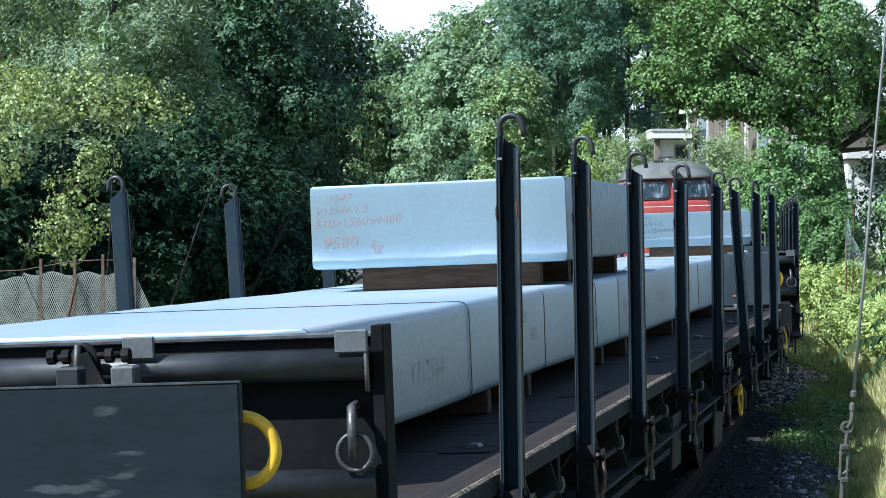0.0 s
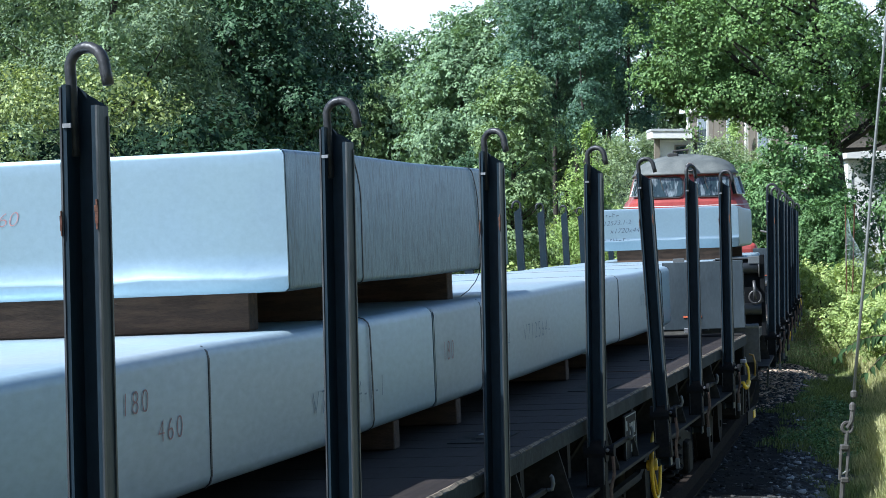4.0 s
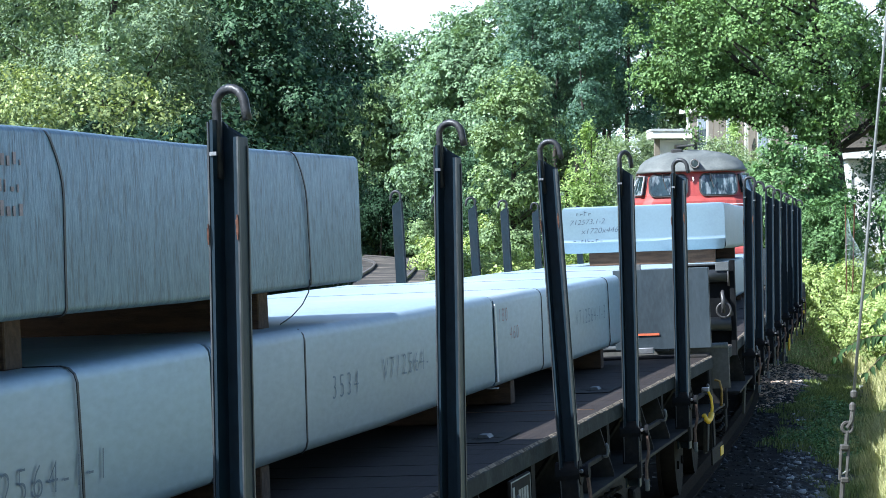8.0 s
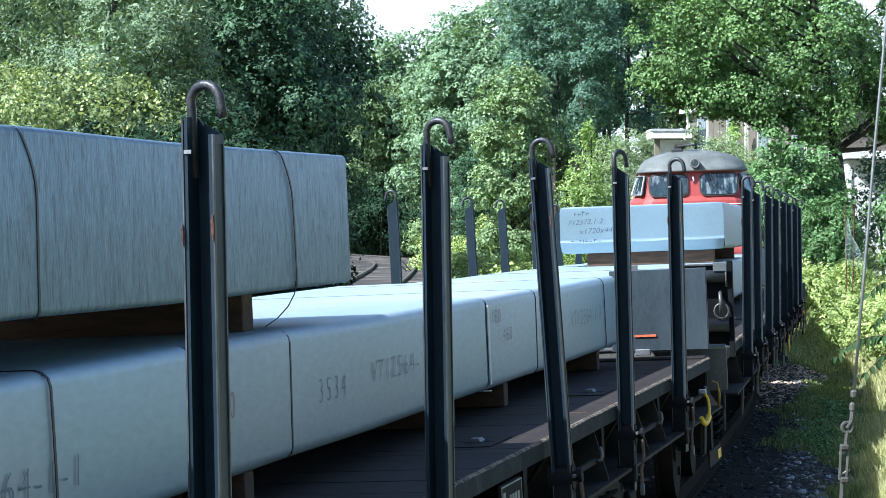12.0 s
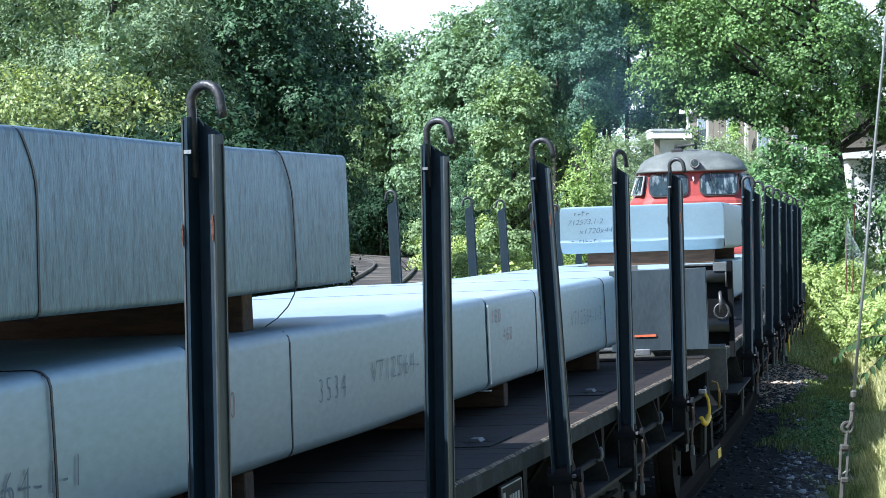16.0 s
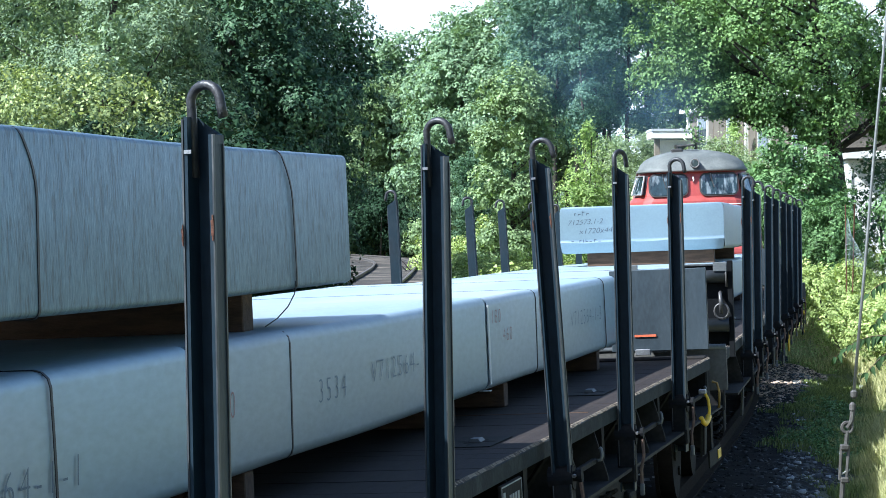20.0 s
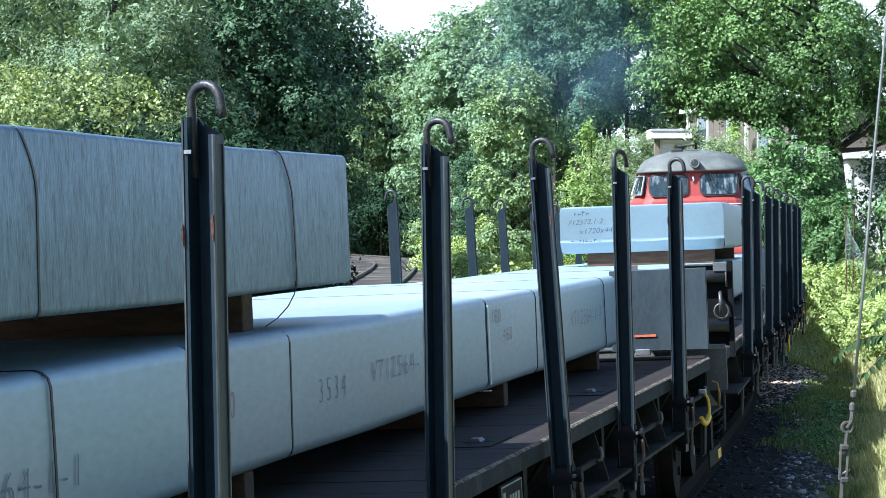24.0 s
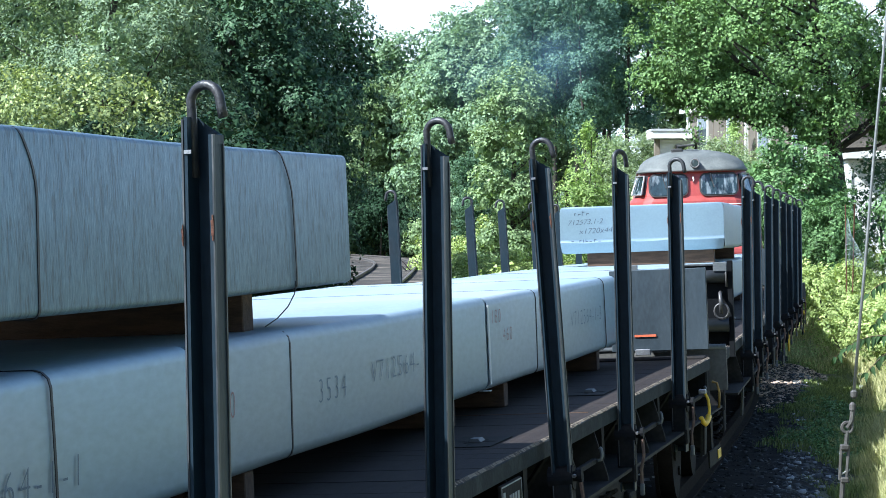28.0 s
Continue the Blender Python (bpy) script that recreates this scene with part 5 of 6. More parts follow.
def make_locomotive(s_place):
    lo = new("locomotive")
    tagged(lo, "red diesel locomotive with a rounded cab and grey domed roof", "locomotive")
    F = -1.75   # plane of the windscreens, before the middle of the vehicle
    zb, zw0, zw1, zr = 1.15, 2.79, 3.14, 3.20
    body = part("cab_body", ring_body(bmesh.new(), [plan(1.22, F - .12, 2, zb), plan(1.20, F - .08, 2, 2.5), plan(1.14, F - .05, 2, 2.68), plan(1.06, F, 2, zw0 - .02), plan(.95, F + .09, 2, zr)]), LOCO_RED, lo, "glossy red cab front")
    secs = [plan(.98, F - .03, 2, zr - .005, .5), plan(.99, F - .04, 2, zr + .025), plan(.95, F + .02, 1.9, zr + .07)]
    for f in (.25, .5, .7, .85, .95, 1.0):
        g = math.sqrt(max(0, 1 - f * f))
        secs.append(plan(.95 * max(.1, g), F + .05 + .9 * (1 - g), 1.8, zr + .07 + .34 * f))
    part("cab_roof", ring_body(bmesh.new(), secs), LOCO_ROOF, lo, "weathered grey domed roof", smooth=True)
    lamp = part("headlamp", disc(bmesh.new(), (0.03, F + .07, 3.34), (0, 1, 0), .085, .32, 20), RUBBER, lo, "round headlamp above the windscreens", smooth=True)
    part("lens", disc(bmesh.new(), (0.03, F - .092, 3.34), (0, 1, 0), .058, .02, 20), GLASS, lamp)
    part("lamp_rim", tubebm([(0.03 + .072 * math.cos(a), F - .095, 3.34 + .072 * math.sin(a)) for a in np.linspace(0, 6.283, 21)], .011, 6, close=False), GREY_LINE, lamp, "bright metal rim")
    # windscreens with rubber seals, wipers
    for sx in (-1, 1):
        x0, x1 = (.13, .76) if sx > 0 else (-.76, -.12)
        for nm, grow, yy, mt in (("window_frame", .028, -.012, RUBBER), ("windscreen", 0.0, -.02, GLASS)):
            pts = []
            r = .09
            for cx, cz, a0 in ((x1 - r, zw0 + r, -90), (x1 - r, zw1 - r, 0), (x0 + r, zw1 - r, 90), (x0 + r, zw0 + r, 180)):
                for k in range(5):
                    a = radians(a0 + k * 22.5)
                    pts.append((cx + (r + grow) * math.cos(a), cz + (r + grow) * math.sin(a)))
            bm = bmesh.new()
            fr = [bm.verts.new((x, F + yy - .02 + (z - zw0) * .22 + .05 * (x / .74) ** 2, z)) for x, z in pts]
            bk = [bm.verts.new((x, F + yy + .07 + (z - zw0) * .22 + .05 * (x / .74) ** 2, z)) for x, z in pts]
            bm.faces.new(fr)
            bm.faces.new(bk[::-1])
            for k in range(len(fr)):
                bm.faces.new((fr[k], bk[k], bk[(k + 1) % len(fr)], fr[(k + 1) % len(fr)]))
            bmesh.ops.recalc_face_normals(bm, faces=bm.faces)
            part(nm, bm, mt, lo)
        part("wiper", tubebm([(sx * .42 - .12, F - .05, zw1 + .02), (sx * .42 - .1, F - .03, zw1 - .1), (sx * .42 - .06, F - .06, zw0 + .12)], .009, 6), RUBBER, lo)
        # slanting side window
        bm = bmesh.new()
        q = [(sx * .855, F + .19, zw0 + .02), (sx * 1.02, F + .62, zw0 + .02), (sx * .93, F + .70, zw1), (sx * .785, F + .27, zw1)]
        off = Vector((sx * .055, -.03, 0))
        a = [bm.verts.new(Vector(v) + off) for v in q]
        b = [bm.verts.new(Vector(v) - off * 2) for v in q]
        bm.faces.new(a)
        bm.faces.new(b[::-1])
        for k in range(4):
            bm.faces.new((a[k], b[k], b[(k + 1) % 4], a[(k + 1) % 4]))
        bmesh.ops.recalc_face_normals(bm, faces=bm.faces)
        part("side_window", bm, GLASS, lo)
        part("window_trim", tubebm([Vector(q[k % 4]) + off * 1.2 for k in range(5)], .016, 6), GREY_LINE, lo, "bright metal window surround")
    part("stripe", ring_body(bmesh.new(), [plan(1.185, F - .065, 2, 2.60), plan(1.178, F - .06, 2, 2.615)]), WHITE, lo, "thin pale lining")
    flash = bmesh.new()
    prism(flash, [(-.015, 3.11), (.015, 3.10), (.004, 3.07), (.02, 3.065), (-.012, 3.01), (-.002, 3.055), (-.018, 3.06)], F + .015, F + .05)
    part("warning_flash", flash, WHITE, lo, "small pale warning flash")
    part("horn", tubebm([(-.25, F + .6, 3.5), (-.25, F + .6, 3.66), (.05, F + .55, 3.68)], .022, 8), RUBBER, lo)
    part("horn", boxbm(-.36, -.16, F + .5, F + .8, 3.5, 3.62, bevel=.02), RUBBER, lo)
    # bonnet before the cab, long hood behind
    part("front_bonnet", boxbm(-.95, .95, -6.1, F - .1, 1.2, 1.95, bevel=.12, seg=3), LOCO_RED, lo)
    part("rear_hood", boxbm(-.95, .95, F + 3.4, 7.2, 1.2, 2.75, bevel=.15, seg=3), LOCO_RED, lo)
    part("exhaust", disc(bmesh.new(), (0, F + 4.6, 2.85), (0, 0, 1), .14, .35, 14), RUBBER, lo)
    part("underframe", boxbm(-1.35, 1.35, -7.4, 7.4, .8, 1.2, bevel=.02), FRAME, lo)
    for sx in (-1, 1):
        part("handrail", tubebm([(sx * 1.3, -7.2, 1.2), (sx * 1.3, -7.2, 2.05), (sx * 1.3, F - .4, 2.1)], .018, 6), LOCO_ROOF, lo)
        part("buffer", disc(disc(bmesh.new(), (sx * .875, -7.95, 1.05), (0, 1, 0), .22, .05, 22), (sx * .875, -7.65, 1.05), (0, 1, 0), .11, .6, 14), FRAME, lo)
        part("bogie_side", boxbm(sx * 1.02 - .06, sx * 1.02 + .06, -6, -2.6, .38, .75, bevel=.05), FRAME, lo)
        part("bogie_side", boxbm(sx * 1.02 - .06, sx * 1.02 + .06, 2.6, 6, .38, .75, bevel=.05), FRAME, lo)
    for y in (-5.4, -3.2, 3.2, 5.4):
        make_wheelset(lo, y)
    KEYED.append((lo, s_place, 4.3, pose(-.03, 0, 0)))
    return lo


make_locomotive(37.75)

# ---- bright hazy sky low over the wood ----


def make_backdrop():
    m = bpy.data.materials.new("hazy_sky")
    m.use_nodes = True
    nt = m.node_tree
    nt.nodes.remove(nt.nodes["Principled BSDF"])
    em = nt.nodes.new("ShaderNodeEmission")
    co, no, ra = nt.nodes.new("ShaderNodeTexCoord"), nt.nodes.new("ShaderNodeTexNoise"), nt.nodes.new("ShaderNodeMix")
    ra.data_type = "RGBA"
    no.inputs["Scale"].default_value = .012
    ra.inputs["A"].default_value, ra.inputs["B"].default_value = (.66, .73, .80, 1), (.78, .81, .82, 1)
    nt.links.new(co.outputs["Object"], no.inputs["Vector"])
    nt.links.new(no.outputs["Fac"], ra.inputs["Factor"])
    nt.links.new(ra.outputs["Result"], em.inputs["Color"])
    nt.links.new(em.outputs[0], nt.nodes["Material Output"].inputs["Surface"])
    bm = bmesh.new()
    ring = [(900 * math.sin(a), 900 * math.cos(a)) for a in np.linspace(-.5, .5, 25)]
    lo = [bm.verts.new((x, y, -20)) for x, y in ring]
    hi = [bm.verts.new((x, y, 190)) for x, y in ring]
    for i in range(24):
        bm.faces.new((lo[i], lo[i + 1], hi[i + 1], hi[i]))
    ob = part("backdrop", bm, m)
    tagged(ob, "bright hazy summer sky low over the wood", "sky", kind="structure")


make_backdrop()

# ---- house behind the oak ----


def make_house():
    h = new("flat_roofed_house")
    tagged(h, "white and brown flat-roofed house half hidden by an oak", "house")
    d = 77.0
    k = d / 4301
    X = lambda px: (px - 784) * k
    Z = lambda py: CAM_Z - (py - 376) * k
    # low white wing with its dark door and flat roof
    wing = part("wing", boxbm(X(1163), X(1221), d - 1.0, d + .3, 0, Z(249)), WALLW, h, "white rendered side wing")
    part("wing_roof", boxbm(X(1146), X(1217), d - 1.5, d + .4, Z(248), Z(233), bevel=.02), WALLW, wing, "white flat roof edge")
    part("roof_edging", boxbm(X(1145), X(1217), d - 1.53, d + .42, Z(235), Z(231)), ROOFM, wing, "grey sheet edging")
    part("corner_post", boxbm(X(1153), X(1162), d - 1.1, d - .8, 0, Z(248)), WALLG, wing, "dark corner post")
    door = part("door_frame", boxbm(X(1188), X(1212), d - 1.06, d - .98, 0, Z(258)), WALLG, wing, "dark timber door frame")
    part("pane", boxbm(X(1191), X(1209), d - 1.08, d - 1.055, 1.0, Z(261)), GLASS, door)
    part("vent_pipe", tubebm([(X(1202), d - .6, Z(236)), (X(1202), d - .6, Z(228))], .05, 10), ROOFM, wing)
    # main block, its long side running towards the line
    deep, long_ = 2.6, 11.5
    top = Z(183)
    m = pose(X(1219), d, 0, 0, 0, math.degrees(math.atan2(2.05, 11.4)))
    block = part("wall", boxbm(0, deep, -long_, 0, 0, top - .34), WALLB, h, "beige panelled wall, colour darkened for oak shade")
    block.matrix_basis = m
    roof = part("roof", boxbm(-.3, deep + .3, -long_ - .3, .1, top - .34, top, bevel=.02), WALLW, h, "flat roof with a white fascia")
    roof.matrix_basis = m
    part("roof_edging", boxbm(-.33, deep + .33, -long_ - .33, .13, top - .03, top + .03), ROOFM, roof, "grey sheet edging")
    for y in (-.14, -6.3):
        part("post", boxbm(-.09, -.005, y, y + .14, 0, top - .36), WALLW, block, "white upright post")
    for y in (-2.2, -5.3, -8.4, -11.5):
        w = part("window", boxbm(-.05, .03, y, y + 1.1, 2.9, top - .5), WALLW, block, "tall dark window in a white frame")
        for q in (0, 1):
            part("pane", boxbm(-.062, -.048, y + .07 + q * .5, y + .53 + q * .5, 2.97, top - .57), GLASS, w)
    for i in range(24):
        part("panel_joint", boxbm(-.012, -.003, -.33 - i * .6, -.3 - i * .6, 0, top - .36), WALLG, block)
    # white garden building beyond the trunk
    g = 63.3
    kg = g / 4301
    garden = part("garden_building", boxbm((1500 - 784) * kg, (1800 - 784) * kg, g, g + 5, 0, CAM_Z + (376 - 283) * kg), WALLW, h, "white garden building")
    part("garden_roof", boxbm((1492 - 784) * kg, (1810 - 784) * kg, g - .5, g + 5.3, CAM_Z + (376 - 282) * kg, CAM_Z + (376 - 268) * kg, bevel=.015), WALLW, garden, "white roof edge")


make_house()

# ---- fence on the far side of the line ----


def make_fence():
    f = new("garden_fence")
    tagged(f, "sagging garden fence of net and rusty iron posts", "fence")
    d = 24.5
    k = d / 4301
    X = lambda px: (px - 784) * k
    Z = lambda py: CAM_Z - (py - 376) * k
    for px, top in ((-160, 470), (-60, 462), (72, 458), (132, 457), (182, 450), (238, 456)):
        part("post", boxbm(X(px) - .014, X(px) + .014, d - .014, d + .014, -.1, Z(top)), ROD, f, "brown iron angle post")
    part("brace", tubebm([(X(136), d - .02, Z(492)), (X(118), d - .3, Z(600))], .02, 6), TIMBER, f, "grey wooden prop")
    part("top_wire", tubebm([(X(a), d, Z(b)) for a, b in ((-160, 480), (-60, 474), (0, 480), (40, 478), (72, 472), (132, 462), (182, 460), (240, 462))], .005, 5), ROD, f, "thin rusty wire")
    bm = bmesh.new()
    x0, x1, z1 = X(-170), X(242), Z(484)
    n = 120
    for i in range(n):
        x = x0 + (x1 - x0) * i / n
        sag = .02 * math.sin(i * .35) - .1 * max(0, (x - X(210)) * 0) - (.05 if i < 62 else 0)
        for sgn in (-1, 1):
            pts = [(x + sgn * q * .45, d + .01 * sgn, z1 + sag - q * 1.0) for q in (0, .55, 1.1)]
            tube(bm, pts, .0035, 3, close=False)
    part("net", bm, NET, f, "faded green net")


make_fence()

# ---- guy wire with its turnbuckle ----


def make_guy_wire():
    g = new("guy_wire")
    tagged(g, "taut galvanised guy wire with a rusty turnbuckle", "guy wire")
    d = 6.6
    k = d / 4301
    P3 = lambda px, py, dd=0.0: Vector(((px - 784) * k, d + dd, CAM_Z - (py - 376) * k))
    part("wire", tubebm([P3(1512, 692), P3(1530, 480), P3(1548, 255), P3(1562, 100), P3(1600, -350), P3(1690, -1500)], .0042, 8), WIRE, g, smooth=True)
    part("clamp", boxbm(P3(1506, 0).x, P3(1518, 0).x, d - .010, d + .010, P3(0, 706).z, P3(0, 690).z, bevel=.006), TURNBUCKLE, g, "dark wire clamp")
    part("clamp", boxbm(P3(1504, 0).x, P3(1515, 0).x, d - .010, d + .010, P3(0, 730).z, P3(0, 712).z, bevel=.006), TURNBUCKLE, g, "dark wire clamp")
    part("shackle", tubebm([P3(1510, 728), P3(1508, 745), P3(1500, 758)], .007, 7), TURNBUCKLE, g)
    part("eye", tubebm([P3(1500 + 9 * math.cos(a), 757 + 9 * math.sin(a)) for a in np.linspace(0, 6.283, 15)], .005, 6, close=False), TURNBUCKLE, g)
    part("threaded_rod", tubebm([P3(1500, 764), P3(1498, 800)], .006, 7), TURNBUCKLE, g)
    body = part("turnbuckle", tube(tubebm([P3(1490, 790), P3(1487, 850)], .0045, 6), [P3(1503, 790), P3(1499, 850)], .0045, 6), TURNBUCKLE, g, "forged turnbuckle body")
    for y in (791, 849):
        part("nut", boxbm(P3(1488, 0).x, P3(1503, 0).x, d - .012, d + .012, P3(0, y + 6).z, P3(0, y - 4).z, bevel=.003), TURNBUCKLE, body)
    for y, s in ((801, 1), (838, 1)):
        part("split_pin", tubebm([P3(1505, y - 6), P3(1494, y), P3(1486, y + 3)], .003, 5), WIRE, body)
    part("anchor_rod", tubebm([P3(1493, 846), P3(1491, 882), P3(1478, 1180), P3(1465, 1900)], .007, 7), TURNBUCKLE, g)


make_guy_wire()

# ---- rails of the siding beyond ----


def make_siding():
    pts = []
    for (ya, xa), (yb, xb) in zip(zip(SIDING_Y, SIDING_X), zip(SIDING_Y[1:], SIDING_X[1:])):
        for k in range(6):
            pts.append((xa + (xb - xa) * k / 6, ya + (yb - ya) * k / 6))
    for _ in range(14):
        pts = [pts[0]] + [((p[0] + 2 * q[0] + r[0]) / 4, (p[1] + 2 * q[1] + r[1]) / 4) for p, q, r in zip(pts, pts[1:], pts[2:])] + [pts[-1]]
    places = []
    for i, (x, y) in enumerate(pts):
        a, b = pts[max(0, i - 1)], pts[min(len(pts) - 1, i + 1)]
        places.append(pose(x, y, .37, 0, 0, -math.degrees(math.atan2(b[0] - a[0], b[1] - a[1]))))
    for sx in (-1, 1):
        r = part("rail", sweep(bmesh.new(), RAIL_SHAPE, [m @ pose(sx * .753, 0, 0) for m in places]), SIDING_RAIL)
        tagged(r, "rusty rail of the curving siding", "rail", "rails of the siding", kind="structure")
    bed = part("siding_bed", sweep(bmesh.new(), [(-3.2, -.6), (-2.2, -.12), (-.7, -.1), (.7, -.1), (2.4, -.12), (3.4, -.6)], places), SIDING_SOIL)
    tagged(bed, "brown soil and gravel bed under the siding", "track bed", kind="structure")
    first = None
    for m in places[::2]:
        if first is None:
            first = part("sleeper", boxbm(-1.3, 1.3, -.12, .12, -.3, -.096, bevel=.01), SIDING_SOIL)
            tagged(first, "dark wooden sleeper of the siding", "sleeper", "sleepers of the siding")
            first.matrix_basis = m
        else:
            copy_thing(first, m)


make_siding()

# ---- weeds and grass ----


def blades(name, n, where, height, width, mat, label, seed, bend=.35):
    rng = np.random.default_rng(seed)
    v, f = [], []
    for i in range(n):
        x, y = where(rng)
        z = lift(x, y) - .02
        h = height * rng.uniform(.35, 1.1)
        a = rng.uniform(0, 6.283)
        dx, dy = math.cos(a), math.sin(a)
        b = bend * h * rng.uniform(.2, 1.4)
        a2 = rng.uniform(0, 6.283)
        bx, by = math.cos(a2) * b, math.sin(a2) * b
        w = width * rng.uniform(.6, 1.3)
        k = len(v)
        v += [(x - dx * w, y - dy * w, z), (x + dx * w, y + dy * w, z), (x + dx * w * .7 + bx * .35, y + dy * w * .7 + by * .35, z + h * .6), (x - dx * w * .7 + bx * .35, y - dy * w * .7 + by * .35, z + h * .6),
              (x + dx * w * .1 + bx, y + dy * w * .1 + by, z + h), (x - dx * w * .1 + bx, y - dy * w * .1 + by, z + h)]
        f += [(k, k + 1, k + 2, k + 3), (k + 3, k + 2, k + 4, k + 5)]
    ob = mesh_arrays(name, v, f, mat)
    tagged(ob, label, "grass", kind="stuff")
    return ob


def beside(s0, s1, d0, d1):
    def where(rng):
        q = offset_point(rng.uniform(s0, s1), rng.uniform(d0, d1))
        return q.x, q.y
    return where


def field(px0, px1, d0, d1):
    def where(rng):
        d = rng.uniform(d0, d1)
        return (rng.uniform(px0, px1) - 784) / 4301 * d, d
    return where


def bank_field(px0, px1, d0, d1, off):
    base = field(px0, px1, d0, d1)

    def where(rng):
        while True:
            x, y = base(rng)
            i = int(np.searchsorted(LINE_Y, y))
            if (x - LINE_X[i]) * math.cos(HEAD[i]) > off + .5 * noise.noise((x, y * .7, 5)) + .5 * noise.noise((x * 3, y * 2, 9)) and not on_gravel(x, y):
                return x, y
    return where


blades("bank_grass", 26000, bank_field(1380, 1620, 10, 48, 2.55), .30, .006, GRASS_DRY, "sunlit bleached long grass on the bank", 21)
blades("fresh_grass", 14000, bank_field(1380, 1620, 14, 55, 2.7), .26, .007, GRASS, "fresh green grass on the bank", 25)
blades("verge_grass", 9000, bank_field(1250, 1540, 24, 46, 1.7), .12, .006, GRASS, "short grass creeping into the ballast", 22)
blades("shaded_verge_grass", 7000, bank_field(1290, 1520, 25, 34, 1.3), .11, .006, GRASS, "green grass grown over the ballast edge", 27)
blades("ballast_moss", 6000, bank_field(1250, 1520, 19, 27, 1.75), .05, .007, GRASS, "moss and short grass between the ballast stones", 28)
blades("far_verge_grass", 9000, bank_field(1290, 1500, 41.5, 58, 1.6), .2, .009, GRASS_DRY, "sunlit olive grass on the far verge", 30)
blades("verge_sward", 16000, bank_field(1320, 1520, 31, 42.5, 1.3), .09, .007, GRASS_OLIVE, "short olive grass round the gravel", 36)
blades("near_bank_sward", 20000, bank_field(1450, 1610, 16.5, 33, 2.1), .17, .005, GRASS_OLIVE, "green grass among the bleached tufts", 37)
blades("near_bank_grass", 34000, bank_field(1450, 1610, 16.5, 33, 2.25), .2, .005, GRASS_DRY, "bleached tufted grass beside the guy wire", 29)
blades("dry_grass", 3500, field(-100, 330, 18, 24.2), .75, .006, STRAW, "dry pale grass before the fence", 23)
blades("meadow_grass", 12000, field(755, 1000, 55, 100), .55, .014, GRASS, "sunlit meadow grass beyond the line", 24)


def weed_leaves(name, n, where, height, leaf, mat, label, seed):
    rng = np.random.default_rng(seed)
    cs, ns = [], []
    for i in range(n):
        x, y = where(rng)
        z = lift(x, y)
        h = height * rng.uniform(.3, 1.0) * (.6 + .8 * abs(noise.noise((x * .9, y * .5, 1))))
        k = int(10 * h / height) + 5
        for j in range(k):
            f = rng.uniform(.15, 1)
            cs.append((x + rng.normal() * .07, y + rng.normal() * .07, z + h * f))
            ns.append((rng.normal() * .5, rng.normal() * .5, .9))
    v, f = leaf_arrays(rng, np.array(cs), np.array(ns), leaf)
    ob = mesh_arrays(name, v, f, mat)
    tagged(ob, label, "weeds", kind="stuff")


weed_leaves("bank_weeds", 5200, bank_field(1400, 1640, 26, 58, 3.0), .9, .046, LEAF_LIGHT, "sunlit nettles and brambles on the bank", 31)
weed_leaves("verge_weeds", 1100, bank_field(1280, 1520, 25, 33, 1.7), .16, .036, LEAF_OAK, "low green weeds beside the ballast", 32)
weed_leaves("far_verge_weeds", 900, bank_field(1280, 1520, 41, 54, 1.6), .22, .045, LEAF_WILLOW, "fresh green weeds on the far verge", 34)
weed_leaves("meadow_weeds", 3800, field(765, 1000, 50, 78), 1.15, .09, LEAF_LIGHT, "bright green weeds along the siding", 33)


def make_sumac(tip, base, d, pairs, seed):
    """A drooping feathered leaf: a curved stalk from its base to its tip with paired hanging leaflets."""
    root = new("sumac_shoot")
    tagged(root, "sumac shoot with long paired leaflets", "plant", "sumac shoots")
    P3 = lambda px, py, dd=0.0: Vector(((px - 784) * d / 4301, d + dd, CAM_Z - (py - 376) * d / 4301))
    a, b = P3(*base), P3(*tip)
    low = Vector((a.x + .12, a.y + .1, lift(a.x + .12, a.y + .1) - .05))
    arch = lambda f: a.lerp(b, f) + Vector((0, 0, .05 * math.sin(math.pi * f)))
    part("stem", tubebm([low, low.lerp(a, .5) + Vector((.03, 0, 0)), a], .007, 6, taper=.6), BARK, root, smooth=True)
    part("stalk", tubebm([arch(f) for f in np.linspace(0, 1, 9)], .0032, 5, taper=.5), STALK, root, "reddish leaf stalk", smooth=True)
    rng = np.random.default_rng(seed)
    n = 6
    for k in range(pairs):
        f = .08 + .92 * k / (pairs - 1)
        q = arch(f)
        for sgn in (-1, 1):
            bm = bmesh.new()
            L_, W_ = .082 * (1 - .3 * f) * rng.uniform(.85, 1.15), .0125
            rows = []
            for i in range(n + 1):
                u = i / n
                wd = W_ * math.sin(math.pi * min(1, u ** .75 * .98 + .02))
                c = Vector((-.3 * L_ * u, sgn * L_ * .45 * u, -L_ * (.55 * u + .35 * u * u)))
                rows.append([bm.verts.new(c + Vector((-wd, 0, .25 * wd))), bm.verts.new(c + Vector((0, 0, -.2 * wd))), bm.verts.new(c + Vector((wd, 0, .25 * wd)))])
            for g, h in zip(rows, rows[1:]):
                for j in (0, 1):
                    bm.faces.new((g[j], g[j + 1], h[j + 1], h[j]))
            lf = part("leaflet", bm, LEAF_SUMAC, root)
            lf.matrix_basis = pose(q.x, q.y, q.z, rng.uniform(-18, 18), rng.uniform(-28, 28), rng.uniform(-25, 25))
    return root


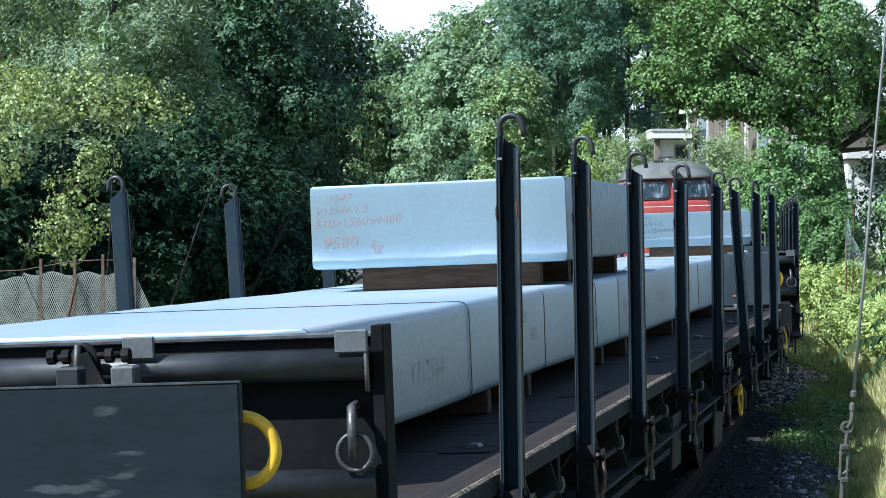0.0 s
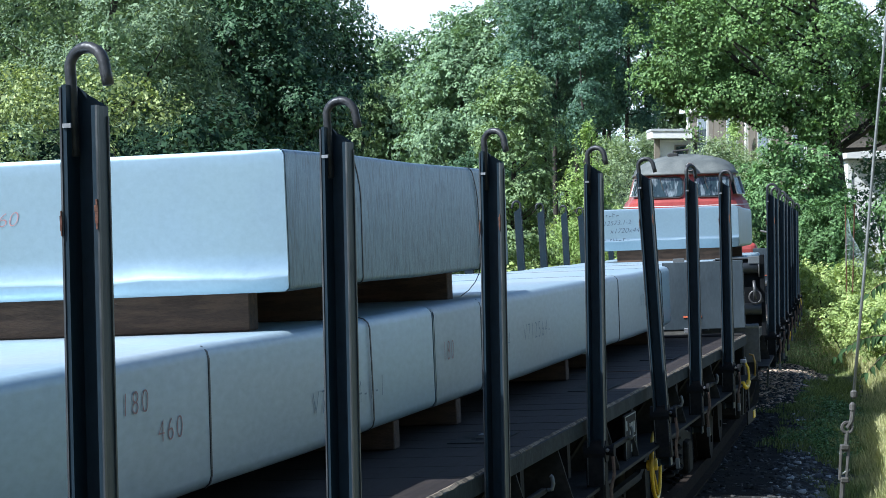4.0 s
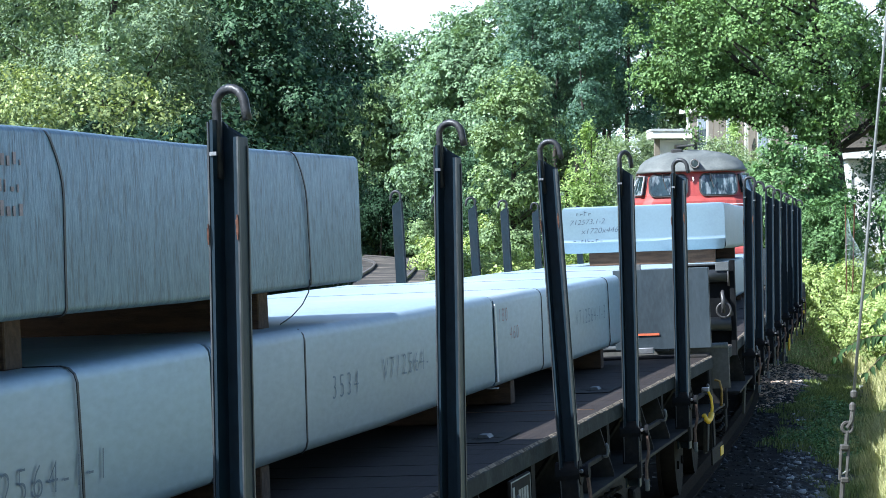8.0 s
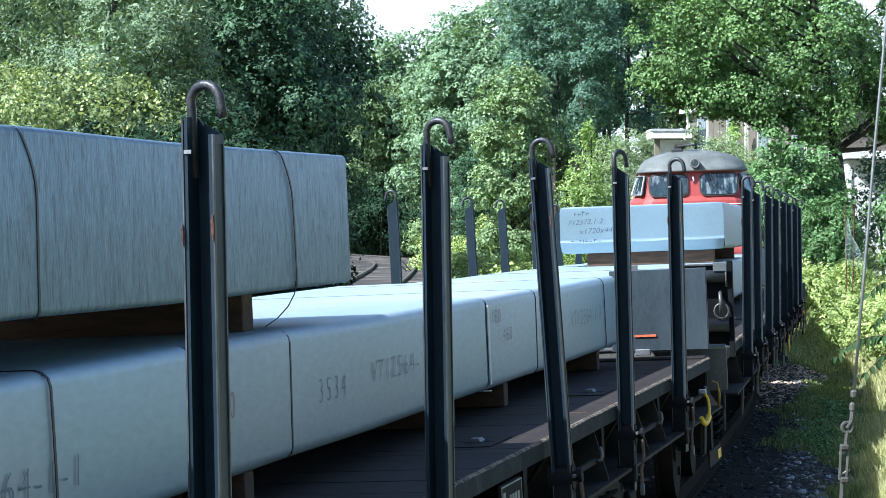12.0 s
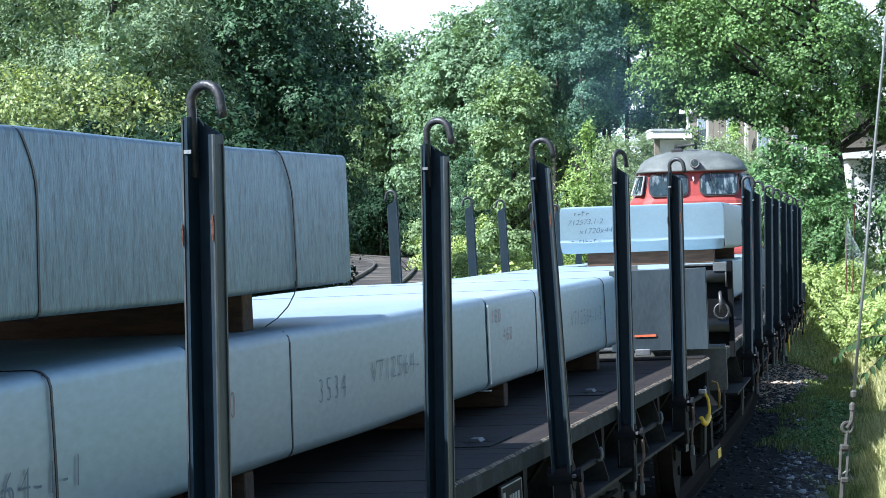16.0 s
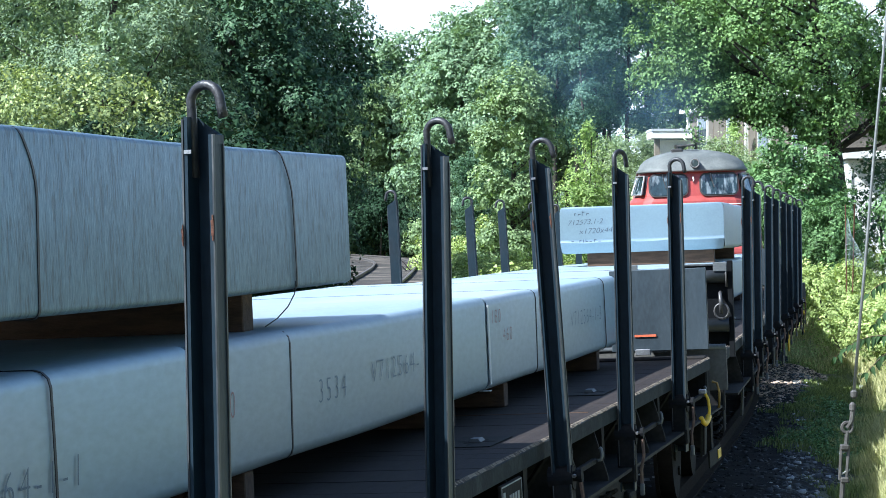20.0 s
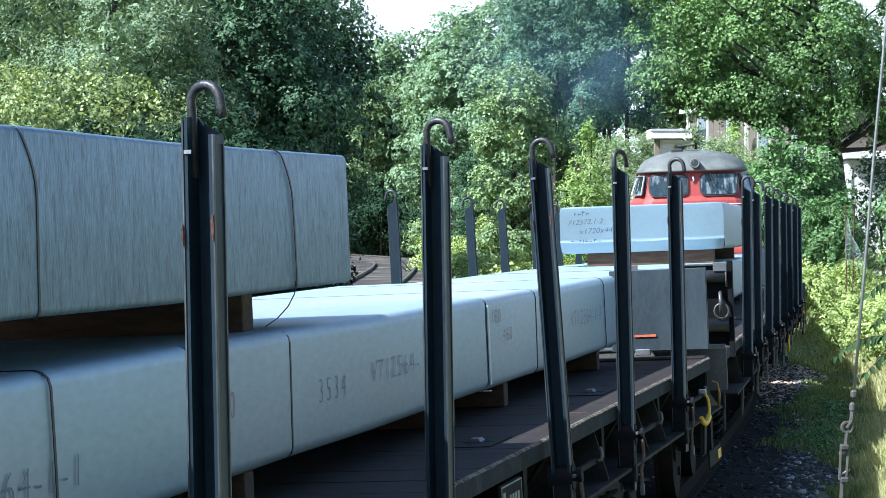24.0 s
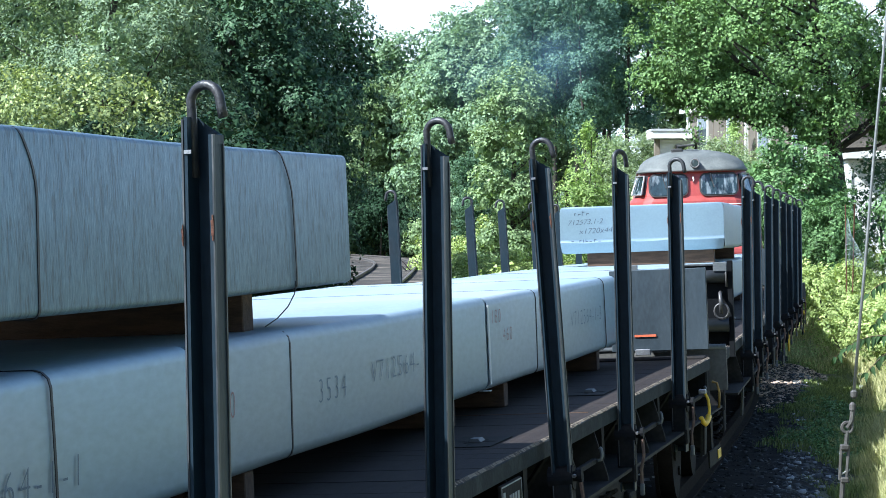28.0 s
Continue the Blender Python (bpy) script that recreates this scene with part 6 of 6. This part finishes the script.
STALK = material("reddish_stalk", (0.10, 0.06, 0.035), 0.7)
LEAF_SUMAC = material("leaf_sumac_green", (0.03, 0.065, 0.028), 0.7, 0, 0.25, 6, 30, 0, (0.05, 0.09, 0.035), amount=0.8, spec=0.08, translucent=0.15)
make_sumac((1478, 632), (1585, 596), 14.0, 11, 3)
make_sumac((1528, 530), (1600, 500), 14.5, 8, 4)
make_sumac((1548, 574), (1610, 545), 14.2, 7, 5)
make_sumac((1535, 660), (1606, 622), 13.7, 8, 6)

for px in (1500, 1508):
    d = 48
    k = d / 4301
    po = part("marker_stick", tubebm([((px - 784) * k, d, lift((px - 784) * k, d) - .1), ((px - 788 + (px - 1500)) * k, d, CAM_Z - (362 - 376) * k)], .012, 7), RUST)
    tagged(po, "thin rusty red iron stick in the bank", "stick", "sticks on the bank")

def make_netting():
    """A torn sheet of pale garden net, hung from the sticks and slumped on the weeds."""
    d = 47.8
    k = d / 4301
    bm = bmesh.new()
    cols, rows = 15, 9
    grid = []
    for j in range(rows + 1):
        v = j / rows
        row = []
        for i in range(cols + 1):
            u = i / cols
            px = 1499 + u * (6 + 34 * v) - 6 * v
            py = 388 + 82 * v + 26 * u * u * (1 - v)
            row.append(Vector(((px - 784) * k, d - .15 * v + .05 * math.sin(u * 9 + v * 4), CAM_Z - (py - 376) * k + .02 * math.sin(u * 7))))
        grid.append(row)
    for row in grid:
        tube(bm, row, .0025, 3, close=False)
    for i in range(cols + 1):
        tube(bm, [row[i] for row in grid], .0025, 3, close=False)
    net = part("garden_net", bm, NET_PALE)
    tagged(net, "pale bluish garden net hung over two rusty sticks", "net")


NET_PALE = material("pale_net", (0.36, 0.42, 0.43), 0.6, 0, 0.2, 6, 60, 0)
make_netting()

# ---- exhaust haze ----


def make_haze():
    m = bpy.data.materials.new("exhaust_haze")
    m.use_nodes = True
    nt = m.node_tree
    nt.nodes.remove(nt.nodes["Principled BSDF"])
    df, tr, mx = nt.nodes.new("ShaderNodeBsdfDiffuse"), nt.nodes.new("ShaderNodeBsdfTransparent"), nt.nodes.new("ShaderNodeMixShader")
    df.inputs["Color"].default_value = (.32, .56, .84, 1)
    co, no, mr = nt.nodes.new("ShaderNodeTexCoord"), nt.nodes.new("ShaderNodeTexNoise"), nt.nodes.new("ShaderNodeMapRange")
    ln, fall, mul = nt.nodes.new("ShaderNodeVectorMath"), nt.nodes.new("ShaderNodeMapRange"), nt.nodes.new("ShaderNodeMath")
    no.inputs["Scale"].default_value, no.inputs["Detail"].default_value = .9, 4
    mr.inputs["From Min"].default_value, mr.inputs["From Max"].default_value, mr.inputs["To Max"].default_value = .25, .80, .047
    ln.operation, mul.operation = "LENGTH", "MULTIPLY"
    fall.interpolation_type = "SMOOTHSTEP"
    fall.inputs["From Min"].default_value, fall.inputs["From Max"].default_value = .05, 1.0
    fall.inputs["To Min"].default_value, fall.inputs["To Max"].default_value = 1, 0
    nt.links.new(co.outputs["Object"], no.inputs["Vector"])
    nt.links.new(co.outputs["Object"], ln.inputs[0])
    nt.links.new(no.outputs["Fac"], mr.inputs["Value"])
    nt.links.new(ln.outputs["Value"], fall.inputs["Value"])
    nt.links.new(mr.outputs["Result"], mul.inputs[0])
    nt.links.new(fall.outputs["Result"], mul.inputs[1])
    nt.links.new(mul.outputs[0], mx.inputs["Fac"])
    nt.links.new(tr.outputs[0], mx.inputs[1])
    nt.links.new(df.outputs[0], mx.inputs[2])
    nt.links.new(mx.outputs[0], nt.nodes["Material Output"].inputs["Surface"])
    rng = random.Random(5)
    puffs = []
    for i in range(3):
        size = (1.5, 2.3, 1.9)[i]
        bm = bmesh.new()
        bmesh.ops.create_circle(bm, cap_ends=False, radius=.15, segments=20)
        rim = list(bm.edges)
        for ring in range(1, 8):
            made = bmesh.ops.extrude_edge_only(bm, edges=rim)["geom"]
            rim = [g for g in made if isinstance(g, bmesh.types.BMEdge)]
            for v in [g for g in made if isinstance(g, bmesh.types.BMVert)]:
                v.co = v.co.normalized() * (.15 + ring * .135)
        bmesh.ops.holes_fill(bm, edges=list(bm.edges), sides=20)
        for v in bm.verts:
            v.co.z = .12 * noise.noise(v.co * .8 + Vector((i * 7, 0, 0))) + .1 * math.cos(v.co.length * 1.5)
        for v in bm.verts:
            v.co *= 1 / 1.1
        puff = part("exhaust_puff", bm, m, smooth=True)
        puff.scale = (size,) * 3
        puff.visible_shadow = False
        tagged(puff, "thin bluish exhaust haze drifting from the locomotive", "smoke", "exhaust haze")
        puffs.append((puff, size, 11.6 + i * 3.2, rng.uniform(-.8, .8), rng.uniform(-.9, .9)))
    return puffs


HAZE = make_haze()

# ---- deck planks, last of the large repeats ----
for wagon in (WAGON_NEAR, WAGON_FAR):
    plank = part("deck_plank", boxbm(-1.318, 1.318, -.0996, .0996, 1.213, DECK_Z, bevel=.001), PLANK, wagon)
    for i in range(93):
        y = -9.2 + i * .2
        if i == 0:
            plank.matrix_basis = pose(0, y, 0)
        else:
            again("deck_plank", plank, 0, y, random.Random(i).uniform(-.0015, .0005), parent=wagon)


def motions():
    for thing, s_place, half, local in KEYED:
        walk(thing, [(t, rail_frame(s_place + travel(t), half) @ local) for t in STEPS])
    for i, (puff, size, start, dx, dz) in enumerate(HAZE):
        inside = pose(0, 2.9, 2.1, 90) @ Matrix.Scale(size, 4)
        rows = [(t, rail_frame(37.75 + travel(t), 4.3) @ inside) for t in STEPS[:-1] if t <= 9.5]
        home = (rail_frame(37.75, 4.3) @ inside).translation
        rows.append((start + .3, rail_frame(37.75, 4.3) @ inside))
        for age, mx, my, mz in ((1.6, -.5, .2, 2.4), (3.6, -1.3 + dx * .5, .9, 3.0 + dz * .5), (7, -2.3 + dx, 2.2, 3.1 + dz), (11, -3.6 + dx * 1.4, 3.6, 3.2 + dz * 1.3), (17, -5.0 + dx * 1.6, 5, 3.2 + dz * 1.5)):
            t = start + age
            rows.append((t, pose(home.x + mx, home.y + my, home.z + mz, 0, 0, 0) @ pose(0, 0, 0, 80 + (i * 7 % 20), 0, 0) @ Matrix.Scale(size, 4)))
        done = [r for r in rows if r[0] < CLIP]
        after = [r for r in rows if r[0] >= CLIP]
        if after:
            (ta, ma), (tb, mb) = done[-1], after[0]
            done.append((CLIP, ma.lerp(mb, (CLIP - ta) / (tb - ta))))
        else:
            done.append((CLIP, rows[-1][1]))
        walk(puff, done)
    for ws, y in ROLLING:
        walk(ws, [(t, pose(0, y, .46, math.degrees(travel(t) / .46), 0, 0)) for t in STEPS])


motions()
